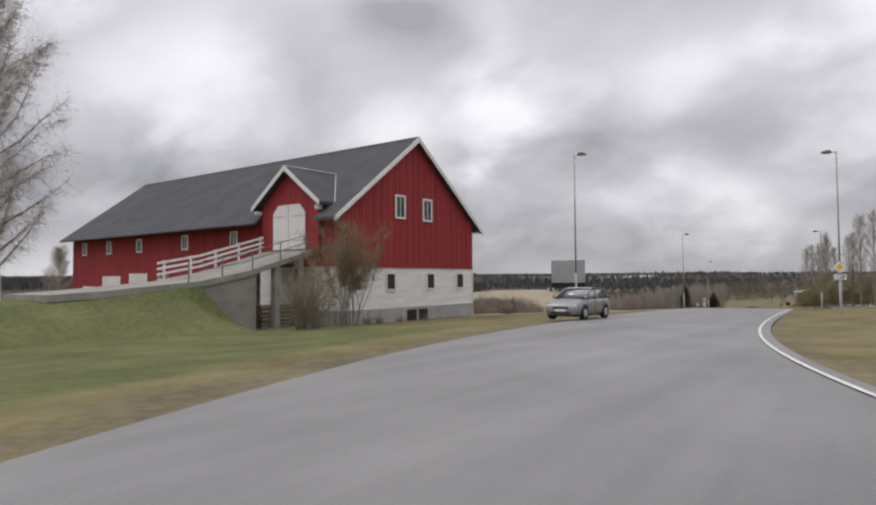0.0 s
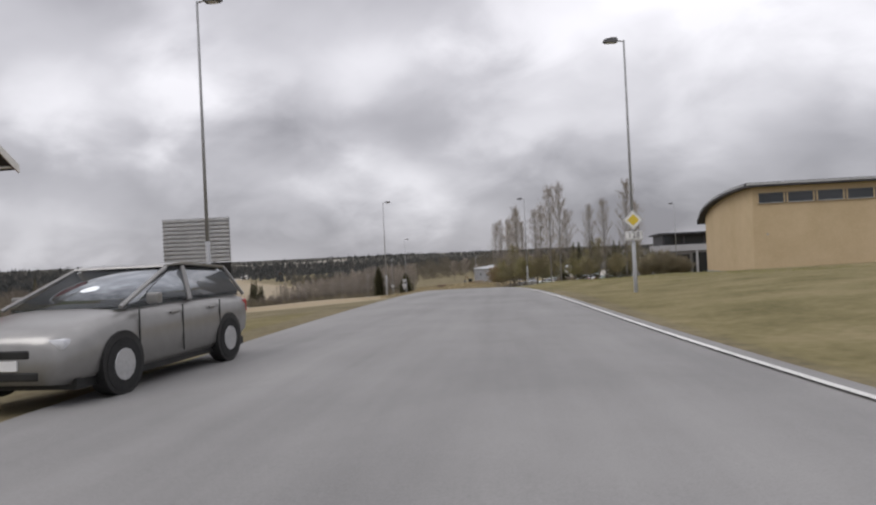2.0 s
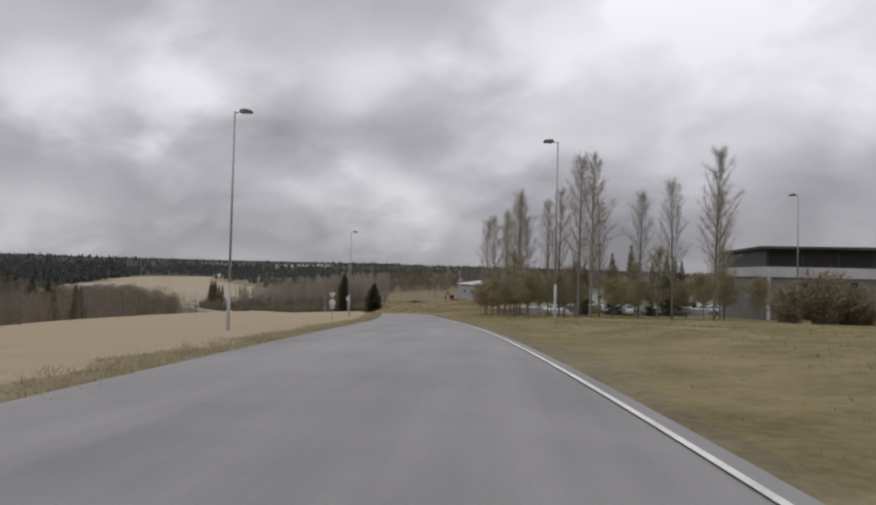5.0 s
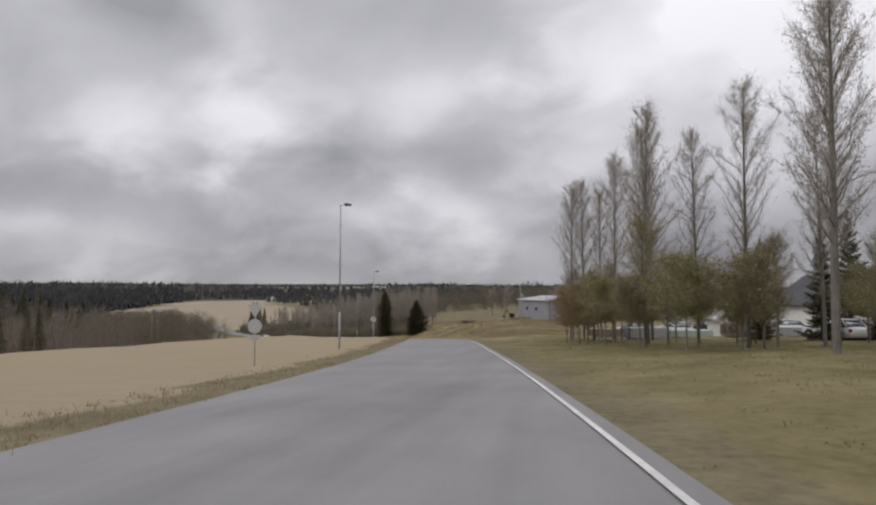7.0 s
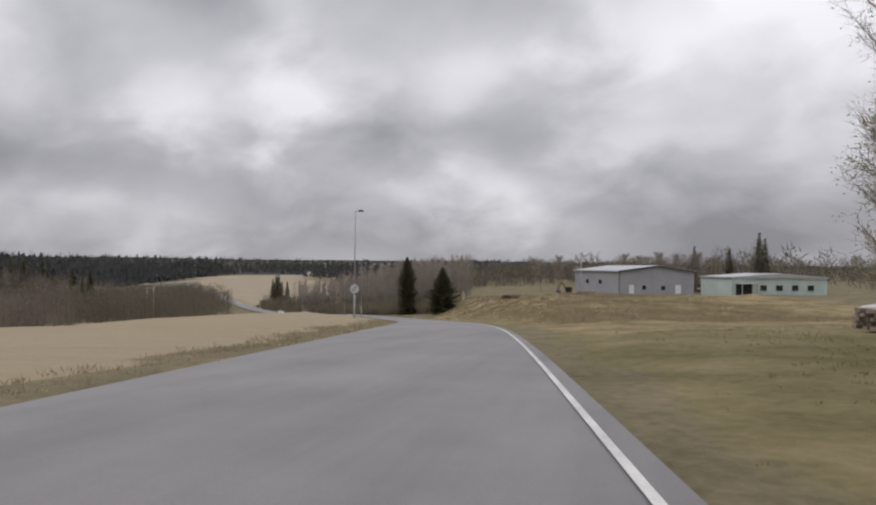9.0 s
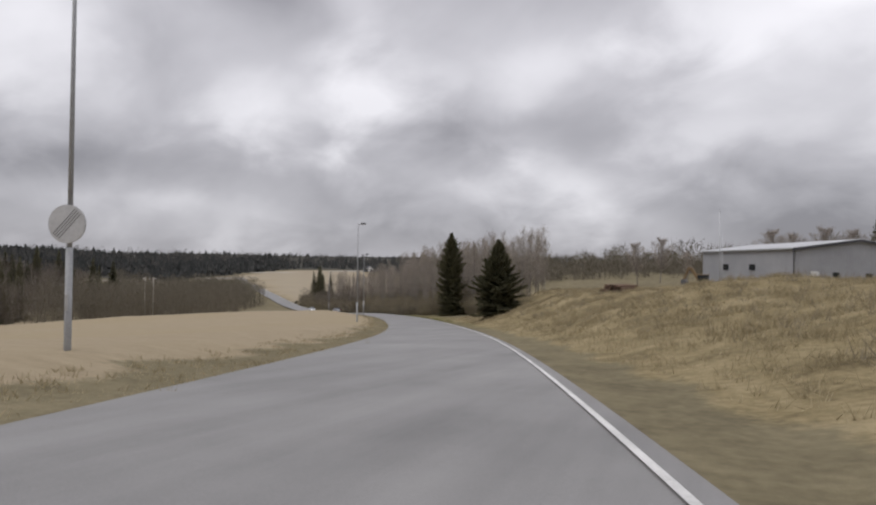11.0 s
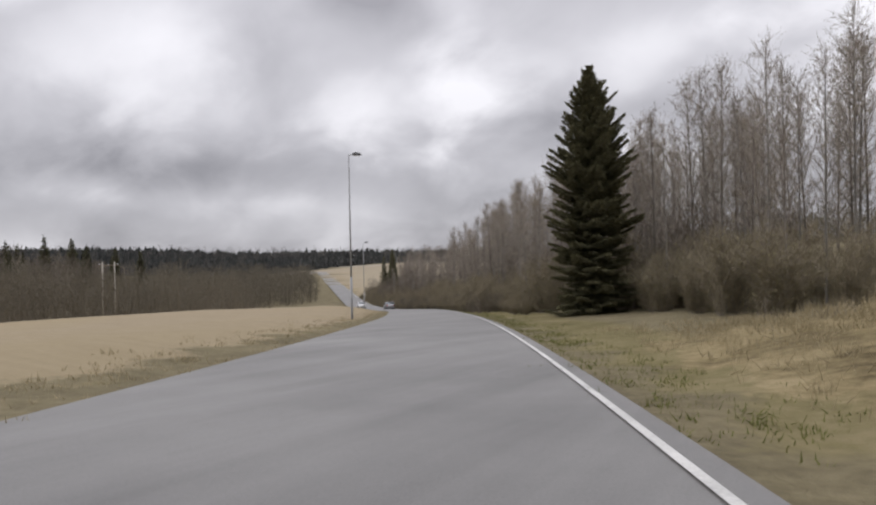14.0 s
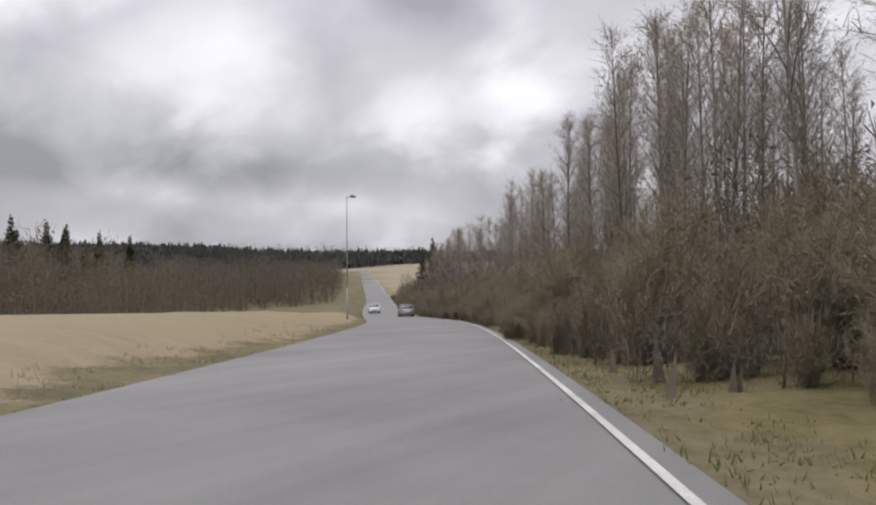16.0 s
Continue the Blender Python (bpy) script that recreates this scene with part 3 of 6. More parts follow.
def make_ground():
    xs, ys = axis_lines(-150, 75, 1.5, -4200, 4200), axis_lines(-70, 420, 1.5, -2500, 4600)
    X, Y = np.meshgrid(xs, ys)
    x, y = X.ravel(), Y.ravel()
    z = ground_z(x, y)
    nx, ny = len(xs), len(ys)
    i = np.arange(nx * ny).reshape(ny, nx)
    f = np.stack([i[:-1, :-1], i[:-1, 1:], i[1:, 1:], i[1:, :-1]], -1).reshape(-1, 4)
    me = bpy.data.meshes.new("ground")
    me.vertices.add(len(x))
    me.vertices.foreach_set("co", np.stack([x, y, z], 1).astype(np.float32).ravel())
    me.loops.add(f.size)
    me.loops.foreach_set("vertex_index", f.astype(np.int32).ravel())
    me.polygons.add(len(f))
    me.polygons.foreach_set("loop_start", np.arange(0, f.size, 4, dtype=np.int32))
    me.polygons.foreach_set("loop_total", np.full(len(f), 4, dtype=np.int32))
    me.polygons.foreach_set("use_smooth", np.ones(len(f), dtype=bool))
    idx, d = nearest(x, y)
    sy, a = LINE[idx, 1], np.abs(d)
    u, w = along(x, y)
    wa = wob(x, y, 0.02, 11) * 6
    stub = np.where(d < 0, ss(4.9, 6.1, a + 0.5 * wob(x, y, 0.5, 12) + 0.6 * ss(235, 275, sy)) * ss(24, 32, sy + wa * 0.3) * (1 - ss(70, 90, a - 26 * ss(232, 275, sy))), 0) * (1 - ss(342, 358, sy))
    hill = ss(188, 200, u) * (1 - ss(640, 700, u + wa)) * ss(-75, -62, w + wa) * (1 - ss(98, 112, w + wa)) * np.where((d < 4.5) & (u < 430), 0, 1)
    brow = 378 + 2.45 * np.clip(w + 75, 0, 107) + 0.4 * wa          # upper edge of the far field, along the forest
    hill = hill * (1 - ss(0, 12, u - brow))
    stub = np.maximum(stub, hill)
    lawn = np.where(d > 0, ss(4.4, 5.5, a) * (1 - ss(136, 150, sy)) * (1 - ss(60, 80, a)), ss(5, 6, a) * (1 - ss(12, 26, sy)) * (1 - ss(55, 80, a)))
    verge = ss(4.2, 5.0, a) * np.where(d < 0, 1 - ss(4.6, 5.8, a), 1 - ss(6.5 - 1.7 * ss(280, 292, sy), 9.5 - 3.2 * ss(280, 292, sy), a)) * ss(200, 225, sy) * (1 - ss(330, 350, sy))
    lawn = np.maximum(lawn, 0.85 * verge)
    dry = np.where(d > 0, ss(5.0, 6.5, a) * ss(132, 146, sy) * (1 - ss(240, 252, sy)) * (1 - ss(40, 60, a)), 0)
    me.update(calc_edges=True)
    att = me.color_attributes.new("cover", "FLOAT_COLOR", "POINT")
    att.data.foreach_set("color", np.stack([stub, lawn, dry, np.ones_like(x)], 1).astype(np.float32).ravel())
    pale = ss(-8, 4, u - brow) * (1 - ss(14, 26, u - brow)) * ss(-150, -110, w) * (1 - ss(190, 240, w))
    pale = np.maximum(pale, ss(0.42, 0.62, wob(x, y, 0.011, 31)) * ss(900, 960, u) * (1 - ss(1900, 2100, u)))
    fresh = np.where(d < 0, ss(6, 8, a) * (1 - ss(-10, 4, sy)) * (1 - ss(48, 70, a)), 0)
    # mask of the shade painted under the far forest
    floor_shade = np.where(d < 0, ss(24, 40, u - brow), ss(24, 40, u - brow) * ss(640, 690, u)) * (1 - pale) * ss(300, 330, u)
    att = me.color_attributes.new("growth_haze_shade", "FLOAT_COLOR", "POINT")
    # 0.42 * hill greys the far field: haze put into its colour
    att.data.foreach_set("color", np.stack([np.maximum(pale, 0.42 * hill), fresh, floor_shade, np.ones_like(x)], 1).astype(np.float32).ravel())
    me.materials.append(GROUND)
    tagged(new("ground", me), "rolling farmland with straw-coloured stubble, spring lawn and dry grass", "ground", kind="structure")


def ribbon(name, lo, hi, off0, off1, lift, mat, label, category, across=1, crown=0.0):
    """A strip along the road between two side offsets (functions of y) for road points lo to hi."""
    v, f = [], []
    for k in range(lo, hi):
        y = LINE[k, 1]
        for j in range(across + 1):
            t = j / across
            o = off0(y) * (1 - t) + off1(y) * t
            v.append((LINE[k, 0] + SIDE[k, 0] * o, LINE[k, 1] + SIDE[k, 1] * o, LINE[k, 2] + lift + crown * (1 - (o / 3.9) ** 2)))
    n = across + 1
    for k in range(hi - lo - 1):
        for j in range(across):
            f.append((k * n + j, k * n + j + 1, (k + 1) * n + j + 1, (k + 1) * n + j))
    mb = MB()
    mb.v, mb.f = v, f
    me = mb.mesh(name, mat, True)
    return tagged(new(name, me), label, category, kind="structure")


make_ground()
N = len(LINE)
ribbon("road", 0, N, lambda y: -half_width(y) - 0.25, lambda y: half_width(y) + 0.25, 0.0, ASPHALT,
       "worn grey asphalt two-lane country road", "road", 8, 0.03)
ribbon("edge_line", 0, N, lambda y: half_width(y) - 0.14, lambda y: half_width(y) - 0.04, 0.024, MARK,
       "worn white edge line on the asphalt", "road marking", 1, 0.03)


# ---- road furniture ----
def road_pose(y, off, flip=False, lift=0.03):
    """A pose on the road surface at the road's point of that y, off metres to its side; the local +y looks along the road."""
    k = int(np.argmin(np.abs(LINE[:, 1] - y)))
    k = min(max(k, 1), len(LINE) - 2)
    d = Vector(LINE[k + 1]) - Vector(LINE[k - 1])
    yaw = math.degrees(math.atan2(-d.x, d.y))
    tilt = math.degrees(math.atan2(d.z, math.hypot(d.x, d.y)))
    p = LINE[k, :2] + SIDE[k] * off
    return pose(p[0], p[1], LINE[k, 2] + lift, -tilt if flip else tilt, 0, yaw + (180 if flip else 0))


def street_lamp(m, height=10.6):
    """Tapered galvanised pole with a flat lamp head on a short arm that reaches over the road."""
    root = thing("street_lamp", m, "tall galvanised street lamp with flat grey head on verge", "street lamp", "street lamps along the road")
    part("pole", MB().tube((0, 0, 2.2), (0, 0, height), 0.062, 0.04, 12), POLEGREY, root, smooth=True)
    part("base_sleeve", MB().tube((0, 0, -1.6), (0, 0, 2.2), 0.085, 0.08, 12), POLEGREY, root, smooth=True)
    part("service_hatch", MB().box(-0.03, -0.092, 0.7, 0.03, -0.07, 1.1, 0.006), GALV, root)
    part("arm", MB().tube((0, 0, height - 0.06), (0.42, 0, height + 0.02), 0.035, 0.03, 8), GALV, root, smooth=True)
    head = part("lamp_head", MB().prism([(0.26, -0.05), (0.38, -0.085), (0.78, -0.07), (0.88, 0.0), (0.82, 0.055), (0.52, 0.12), (0.3, 0.09)], -0.16, 0.16), LAMPGREY, root, "dark grey lamp head")
    head.location = (0, 0, height)
    part("lens", MB().box(0.40, -0.11, -0.10, 0.74, 0.11, -0.06, 0.015), HEADLAMP, head)
    return root


LAMPS = [(27.3, 95.8, 8.1, 180), (-9.95, 14.7, 10.81, 0), (-13.2, 65.84, 8.07, 0), (-19.08, 119.36, 5.32, 0), (-31.26, 172.8, 1.59, 0), (-49.3, 222.7, -2.87, 0), (-70.1, 265.6, -5.49, 0),
         (-106.3, 316.4, -9.75, 0), (5.8, 21.21, 10.35, 180), (3.28, 73.42, 8.24, 180)]
LAMPS = LAMPS[1:] + LAMPS[:1]
base_lamp = None
for lx, ly, ltop, side in LAMPS:
    k, dd = nearest(lx, ly)
    turn = math.degrees(math.atan2(SIDE[k[0], 1], SIDE[k[0], 0])) + side
    m = pose(lx, ly, ltop - 10.65, 0, 0, turn)
    if base_lamp is None:
        base_lamp = street_lamp(m)
    else:
        copy_thing(base_lamp, m)


def disc(mb, r, y0, y1, cz, n=28):
    return mb.prism([(r * math.cos(2 * math.pi * i / n), cz + r * math.sin(2 * math.pi * i / n)) for i in range(n)], y0, y1)


def direction_board():
    """The back of a large direction sign: ribbed aluminium on two posts, with a dark board under it."""
    x, y = -11.2, 16.4
    root = thing("direction_sign", pose(x, y, gz(x, y), 0, 0, 5), "back of ribbed aluminium direction sign on two posts", "road sign")
    g = gz(x, y)
    lo, hi = 1.66 - g, 3.33 - g
    part("panel", MB().box(-1.27, 0.0, lo, 1.27, 0.03, hi, 0.008), POLEGREY, root)
    n = 11
    for i in range(n):
        z = lo + (i + 0.5) * (hi - lo) / n
        part("rib", MB().box(-1.25, -0.045, z - 0.047, 1.25, -0.001, z + 0.047, 0.008), ALU, root)
    part("lower_board", MB().box(-1.27, 0.0, lo - 0.42, 1.27, 0.03, lo - 0.03, 0.008), BLACK, root, "dark lower board of the sign")
    for px_ in (-0.05, 0.62):
        part("post", MB().tube((px_, 0.08, -0.4), (px_, 0.08, hi - 0.05), 0.05, 0.05, 10), GALV, root, smooth=True)
        part("clamp", MB().box(px_ - 0.09, -0.02, hi - 0.4, px_ + 0.09, 0.13, hi - 0.34), GALV, root)


direction_board()


def letters(parent, text, size, mat, y, z, name="lettering"):
    cu = bpy.data.curves.new("text_shape", "FONT")
    cu.body, cu.size, cu.extrude, cu.align_x, cu.align_y = text, size, 0.002, "CENTER", "CENTER"
    ob = bpy.data.objects.new("text_shape", cu)
    scene.collection.objects.link(ob)
    dg = bpy.context.evaluated_depsgraph_get()
    me = bpy.data.meshes.new_from_object(ob.evaluated_get(dg))
    bpy.data.objects.remove(ob)
    me.materials.clear()
    me.materials.append(mat)
    o = part(name, me, mat, parent)
    o.matrix_basis = pose(0, y, z, 90, 0, 0)
    return o


def priority_sign():
    """Yellow diamond over a white plate, clamped to the lamp pole."""
    lx, ly = 5.8, 21.21
    g = gz(lx, ly)
    root = thing("priority_road_sign", pose(lx, ly, g, 0, 0, 2), "yellow and white diamond road sign on lamp pole", "road sign")
    zc = 2.62 - g
    di = lambda r: [(0, zc - r), (r, zc), (0, zc + r), (-r, zc)]
    part("plate", MB().prism(di(0.43), -0.115, -0.09), ALU, root)
    part("white_face", MB().prism(di(0.42), -0.122, -0.1155), SIGNWHITE, root)
    part("black_rim", MB().prism(di(0.395), -0.1245, -0.1225), BLACK, root)
    part("white_field", MB().prism(di(0.375), -0.128, -0.125), SIGNWHITE, root)
    part("yellow_diamond", MB().prism(di(0.25), -0.134, -0.1285), SIGNYELLOW, root)
    part("bracket", MB().box(-0.12, -0.092, zc - 0.05, 0.12, 0.09, zc + 0.0), GALV, root)
    part("bracket", MB().box(-0.12, -0.092, zc - 0.72, 0.12, 0.09, zc - 0.67), GALV, root)
    num = part("number_plate", MB().box(-0.36, -0.115, zc - 0.86, 0.36, -0.09, zc - 0.48, 0.008), SIGNWHITE, root, "white plate with road number")
    part("plate_border", MB().box(-0.33, -0.118, zc - 0.83, 0.33, -0.1155, zc - 0.51), BLACK, num)
    part("plate_field", MB().box(-0.315, -0.122, zc - 0.815, 0.315, -0.1185, zc - 0.525), SIGNWHITE, num)
    letters(num, "128", 0.34, BLACK, -0.126, zc - 0.665)


priority_sign()


def end_of_limit_sign():
    """Round sign with diagonal bars, clamped to a lamp pole."""
    lx, ly = -31.26, 172.8
    g = gz(lx, ly)
    root = thing("round_road_sign", pose(lx, ly, g, 0, 0, 17), "round grey road sign with thin diagonal bars on lamp pole", "road sign")
    zc = -6.3 - g
    part("plate", disc(MB(), 0.46, -0.115, -0.09, zc), ALU, root)
    part("face", disc(MB(), 0.45, -0.122, -0.1155, zc), ALU, root)
    for k in range(4):
        o = (k - 1.5) * 0.06
        h = math.sqrt(max(0.0, 0.40 ** 2 - o ** 2))
        c, s = math.cos(radians(48)), math.sin(radians(48))
        q = lambda a, b: (a * c - b * s, zc + a * s + b * c)
        part("bar", MB().prism([q(-h, o - 0.009), q(h, o - 0.009), q(h, o + 0.009), q(-h, o + 0.009)], -0.126, -0.1225), LAMPGREY, root)
    part("bracket", MB().box(-0.1, -0.092, zc - 0.03, 0.1, 0.09, zc + 0.03), GALV, root)


end_of_limit_sign()


def sign_cluster(x, y, yaw, label):
    """Backs of a give-way triangle, a round sign and a small plate on one post."""
    g = gz(x, y)
    root = thing("road_sign", pose(x, y, g, 0, 0, yaw), label, "road sign", "signs seen from behind")
    top = 2.75
    part("post", MB().tube((0, 0, -0.4), (0, 0, top), 0.03, 0.03, 10), GALV, root, smooth=True)
    part("triangle_plate", MB().prism([(-0.36, top), (0.36, top), (0, top - 0.62)], -0.06, -0.035), ALU, root)
    part("round_plate", disc(MB(), 0.33, -0.06, -0.035, top - 1.0), ALU, root)
    part("small_plate", MB().box(-0.24, -0.06, top - 1.62, 0.24, -0.035, top - 1.4, 0.006), ALU, root)
    for z in (0.2, 1.0, 1.5):
        part("clamp", MB().box(-0.06, -0.036, top - z - 0.02, 0.06, 0.04, top - z + 0.02), GALV, root)


sign_cluster(-16.4, 99.3, 8, "grey backs of give-way and round signs on post")


# ---- the barn ----
def window_unit(parent, name, w, h, m, cross=True, deep=0.06):
    """A small window with a white frame: part with frame bars, pane and sill. Local: x across, z up, -y outward."""
    fr = part(name, MB().box(-w / 2, -0.02, 0, w / 2, 0.05, h), GLASS, parent, "dark glass pane in white frame")
    fr.matrix_basis = m
    t = 0.11
    for a in ((-w / 2 - t, -deep, -t, -w / 2 + 0.02, 0.02, h + t), (w / 2 - 0.02, -deep, -t, w / 2 + t, 0.02, h + t),
              (-w / 2 + 0.021, -deep - 0.004, h - 0.02, w / 2 - 0.021, 0.02, h + t), (-w / 2 + 0.021, -deep - 0.03, -t, w / 2 - 0.021, 0.02, 0.02)):
        part("frame_bar", MB().box(*a), WHITEBOARD, fr)
    if cross:
        part("glazing_bar", MB().box(-0.025, -0.045, 0.021, 0.025, -0.021, h - 0.021), WHITEBOARD, fr)
    return fr


def barn():
    A = pose(-19.0, 8.43, 0, 0, 0, 86.15)
    root = thing("barn", A, "large red wooden barn on whitewashed base, dark grey roof", "barn")
    hwid, L, y0 = 7.2, 36.0, 0.5
    ridge, slope = 12.04, 0.757
    ztop = lambda x: ridge - slope * abs(x) - 0.26
    base = -2.2
    # masonry storey
    part("plinth", MB().box(-hwid - 0.08, y0 - 0.1, base, hwid + 0.08, y0 + L, 0.06), FOUND, root)
    part("masonry_wall", MB().box(-hwid - 0.02, y0 - 0.03, 0.06, hwid + 0.02, y0 + L - 0.02, 2.84), WHITEWALL, root, "whitewashed masonry storey")
    # timber storey: a backing wall with boards nailed over it
    out = [(-hwid, 2.842), (hwid, 2.842), (hwid, ztop(hwid)), (0, ztop(0)), (-hwid, ztop(hwid))]
    wall = part("timber_wall", MB().prism(out, y0 + 0.02, y0 + L - 0.05), RED, root)
    bmesh_board = fixed(MB().box(-0.095, -0.045, 0, 0.095, 0.0, 1.0).mesh("board", RED))
    pitch = 0.222
    n = int(2 * hwid / pitch)
    for i in range(n + 1):
        x = -hwid + 0.06 + i * (2 * hwid - 0.12) / n
        b = part("board", bmesh_board, RED, wall)
        b.matrix_basis = Matrix.Translation((x, y0 + 0.016, 2.80)) @ Matrix.Diagonal((1, 1 + 0.3 * ((i * 7) % 3), ztop(abs(x) + 0.1) + 0.12 - 2.80, 1))
    n = 120
    for i in range(n + 1):
        y = y0 + 0.1 + i * (L - 0.3) / n
        if 2.2 < y < 7.6:
            continue
        b = part("board", bmesh_board, RED, wall)
        b.matrix_basis = pose(-hwid - 0.004, y, 1.2 if y > 14 else 2.80, 0, 0, -90) @ Matrix.Diagonal((1.3, 1, (6.35 - 1.2) if y > 14 else 6.35 - 2.80, 1))
    # roof: two slabs with folded edges
    th = 0.2
    for sgn in (-1, 1):
        e = 8.2 * sgn
        out = [(0, ridge), (e, ridge - slope * 8.2), (e, ridge - slope * 8.2 - th), (0, ridge - th * 1.25)]
        mb = MB()
        if sgn > 0:
            mb.prism(out, 0.06, L + 0.9)
        else:
            zc = ridge - slope * 6.2
            mb.prism([(0, ridge), (-6.2, zc), (-6.2, zc - th), (0, ridge - th * 1.25)], 0.06, L + 0.9)
            for ya, yb in ((0.06, 2.0), (7.8, L + 0.9)):
                mb.prism([(-6.2, zc), (e, ridge - slope * 8.2), (e, ridge - slope * 8.2 - th), (-6.2, zc - th)], ya, yb)
        roof = part("roof_slope", mb, ROOFGREY, root)
        v = MB()
        for i in range(75):
            y = 0.2 + i * (L + 0.5) / 74
            far_x = -6.2 if sgn < 0 and 1.9 < y < 7.9 else e
            p, q = (0.1 * sgn, y, ridge - slope * 0.1), (far_x, y, ridge - slope * abs(far_x))
            v.tube((p[0], p[1], p[2] + 0.015), (q[0], q[1], q[2] + 0.008), 0.009, 0.009, 4, False)
        part("roof_seams", v, ROOFGREY, roof)
        # white verge boards on the gable
        o = [(0, ridge + 0.02), (e * 1.005, ridge - slope * 8.24 + 0.02), (e * 1.005, ridge - slope * 8.24 - 0.30), (0, ridge - 0.36)]
        part("verge_board", MB().prism(o, 0.0, 0.055), WHITEBOARD, root, "white painted verge board")
        part("gutter", MB().tube((e * 1.01, 0.1 if sgn > 0 else 7.85, ridge - slope * 8.2 - 0.1), (e * 1.01, L + 0.8, ridge - slope * 8.2 - 0.14), 0.07, 0.07, 8), DARKBAND, root, "dark eaves gutter", smooth=True)
        part("corner_board", MB().box(sgn * hwid - 0.09, y0 - 0.05, 2.75, sgn * hwid + 0.09, y0 + 0.1, 6.2), RED, root)
    part("ridge_cap", MB().prism([(-0.22, ridge - 0.13), (0, ridge + 0.06), (0.22, ridge - 0.13), (0, ridge - 0.02)], 0.05, L + 0.9), ROOFGREY, root)
    part("downpipe", MB().tube((hwid + 0.14, y0 - 0.02, -1.0), (hwid + 0.14, y0 - 0.02, 5.6), 0.05, 0.05, 8).tube((hwid + 0.14, y0 - 0.02, 5.6), (8.2, 0.2, 5.75), 0.05, 0.05, 8), WHITEBOARD, root, "white downpipe at the corner")
    part("water_table", MB().box(-hwid - 0.06, y0 - 0.12, 2.78, hwid + 0.06, y0 - 0.03, 2.86), RED, root)
    # gable windows
    for x in (-1.65, 1.40):
        window_unit(root, "window", 0.86, 1.42, pose(x, y0 - 0.06, 6.25))
    for x in (-6.0, -2.65, 1.75, 5.5):
        window_unit(root, "cellar_window", 0.82, 1.05, pose(x, y0 - 0.07, 1.32), False, 0.03)
    # flat black panels paint the shade inside two open cellar doorways
    part("cellar_door", MB().box(-1.0, y0 - 0.13, -1.6, 0.05, y0 - 0.09, -0.12), BLACK, root, "black panel painting the shade in an open cellar doorway")
    part("cellar_door", MB().box(0.3, y0 - 0.13, -1.6, 1.3, y0 - 0.09, -0.12), BLACK, root, "black panel painting the shade in an open cellar doorway")
    # long side: small windows under the eaves and white doors below
    for y in (11.3, 17.5, 24.3, 29.4, 34.0):
        window_unit(root, "window", 0.62, 0.95, pose(-hwid - 0.06, y, 4.45, 0, 0, -90))
    for y, w, lo, hi in ((33.2, 2.0, -0.2, 1.5), (28.9, 3.2, -0.1, 2.4), (24.4, 2.9, 0.0, 2.6), (20.6, 1.6, 0.2, 2.5)):
        d = part("barn_door", MB().box(-hwid - 0.10, y - w / 2, lo, -hwid - 0.052, y + w / 2, hi), WHITEBOARD if w > 1.7 else WOOD, root, "white boarded door" if w > 1.7 else "dark boarded door")
        part("strap", MB().box(-hwid - 0.125, y - w / 2 + 0.1, hi - 0.45, -hwid - 0.101, y + w / 2 - 0.1, hi - 0.35), WHITEBOARD, d)
    # dormer over the ramp
    yc, hw2, ap, ev = 4.9, 2.75, 9.41, 6.95
    fx = -7.55
    face = [(yc - hw2, 3.9), (yc + hw2, 3.9), (yc + hw2, ev + 0.0), (yc, ap - 0.3), (yc - hw2, ev + 0.0)]
    part("dormer_wall", MB().prism(face, fx, -5.0, "x"), RED, root)
    for i in range(24):
        y = yc - hw2 + 0.1 + i * (2 * hw2 - 0.2) / 23
        top = ap - 0.34 - (ap - 0.3 - ev) * abs(y - yc) / hw2
        b = part("board", bmesh_board, RED, wall)
        b.matrix_basis = pose(fx - 0.002, y, 3.9, 0, 0, -90) @ Matrix.Diagonal((1.1, 1, top - 3.9, 1))
    sl = (ap - ev) / (hw2 + 0.55)
    for sgn in (-1, 1):
        ye = yc + sgn * (hw2 + 0.55)
        z1 = ev - 0.05
        xr = -(ridge - ap) / slope + 0.25
        xe = -(ridge - z1) / slope + 0.25
        v = [(fx - 0.5, yc, ap), (fx - 0.5, ye, z1), (xe, ye, z1), (xr, yc, ap), (fx - 0.5, yc, ap - 0.2), (fx - 0.5, ye, z1 - 0.2), (xe, ye, z1 - 0.2), (xr, yc, ap - 0.2)]
        part("dormer_roof", MB().add(v, [(0, 1, 2, 3), (7, 6, 5, 4), (0, 4, 5, 1), (1, 5, 6, 2), (2, 6, 7, 3), (3, 7, 4, 0)]), ROOFGREY, root)
        a = [(yc, ap + 0.03), (ye, z1 + 0.03), (ye, z1 - 0.27), (yc, ap - 0.3)]
        part("dormer_verge_board", MB().prism(a, fx - 0.56, fx - 0.505, "x"), WHITEBOARD, root, "white verge board of dormer")
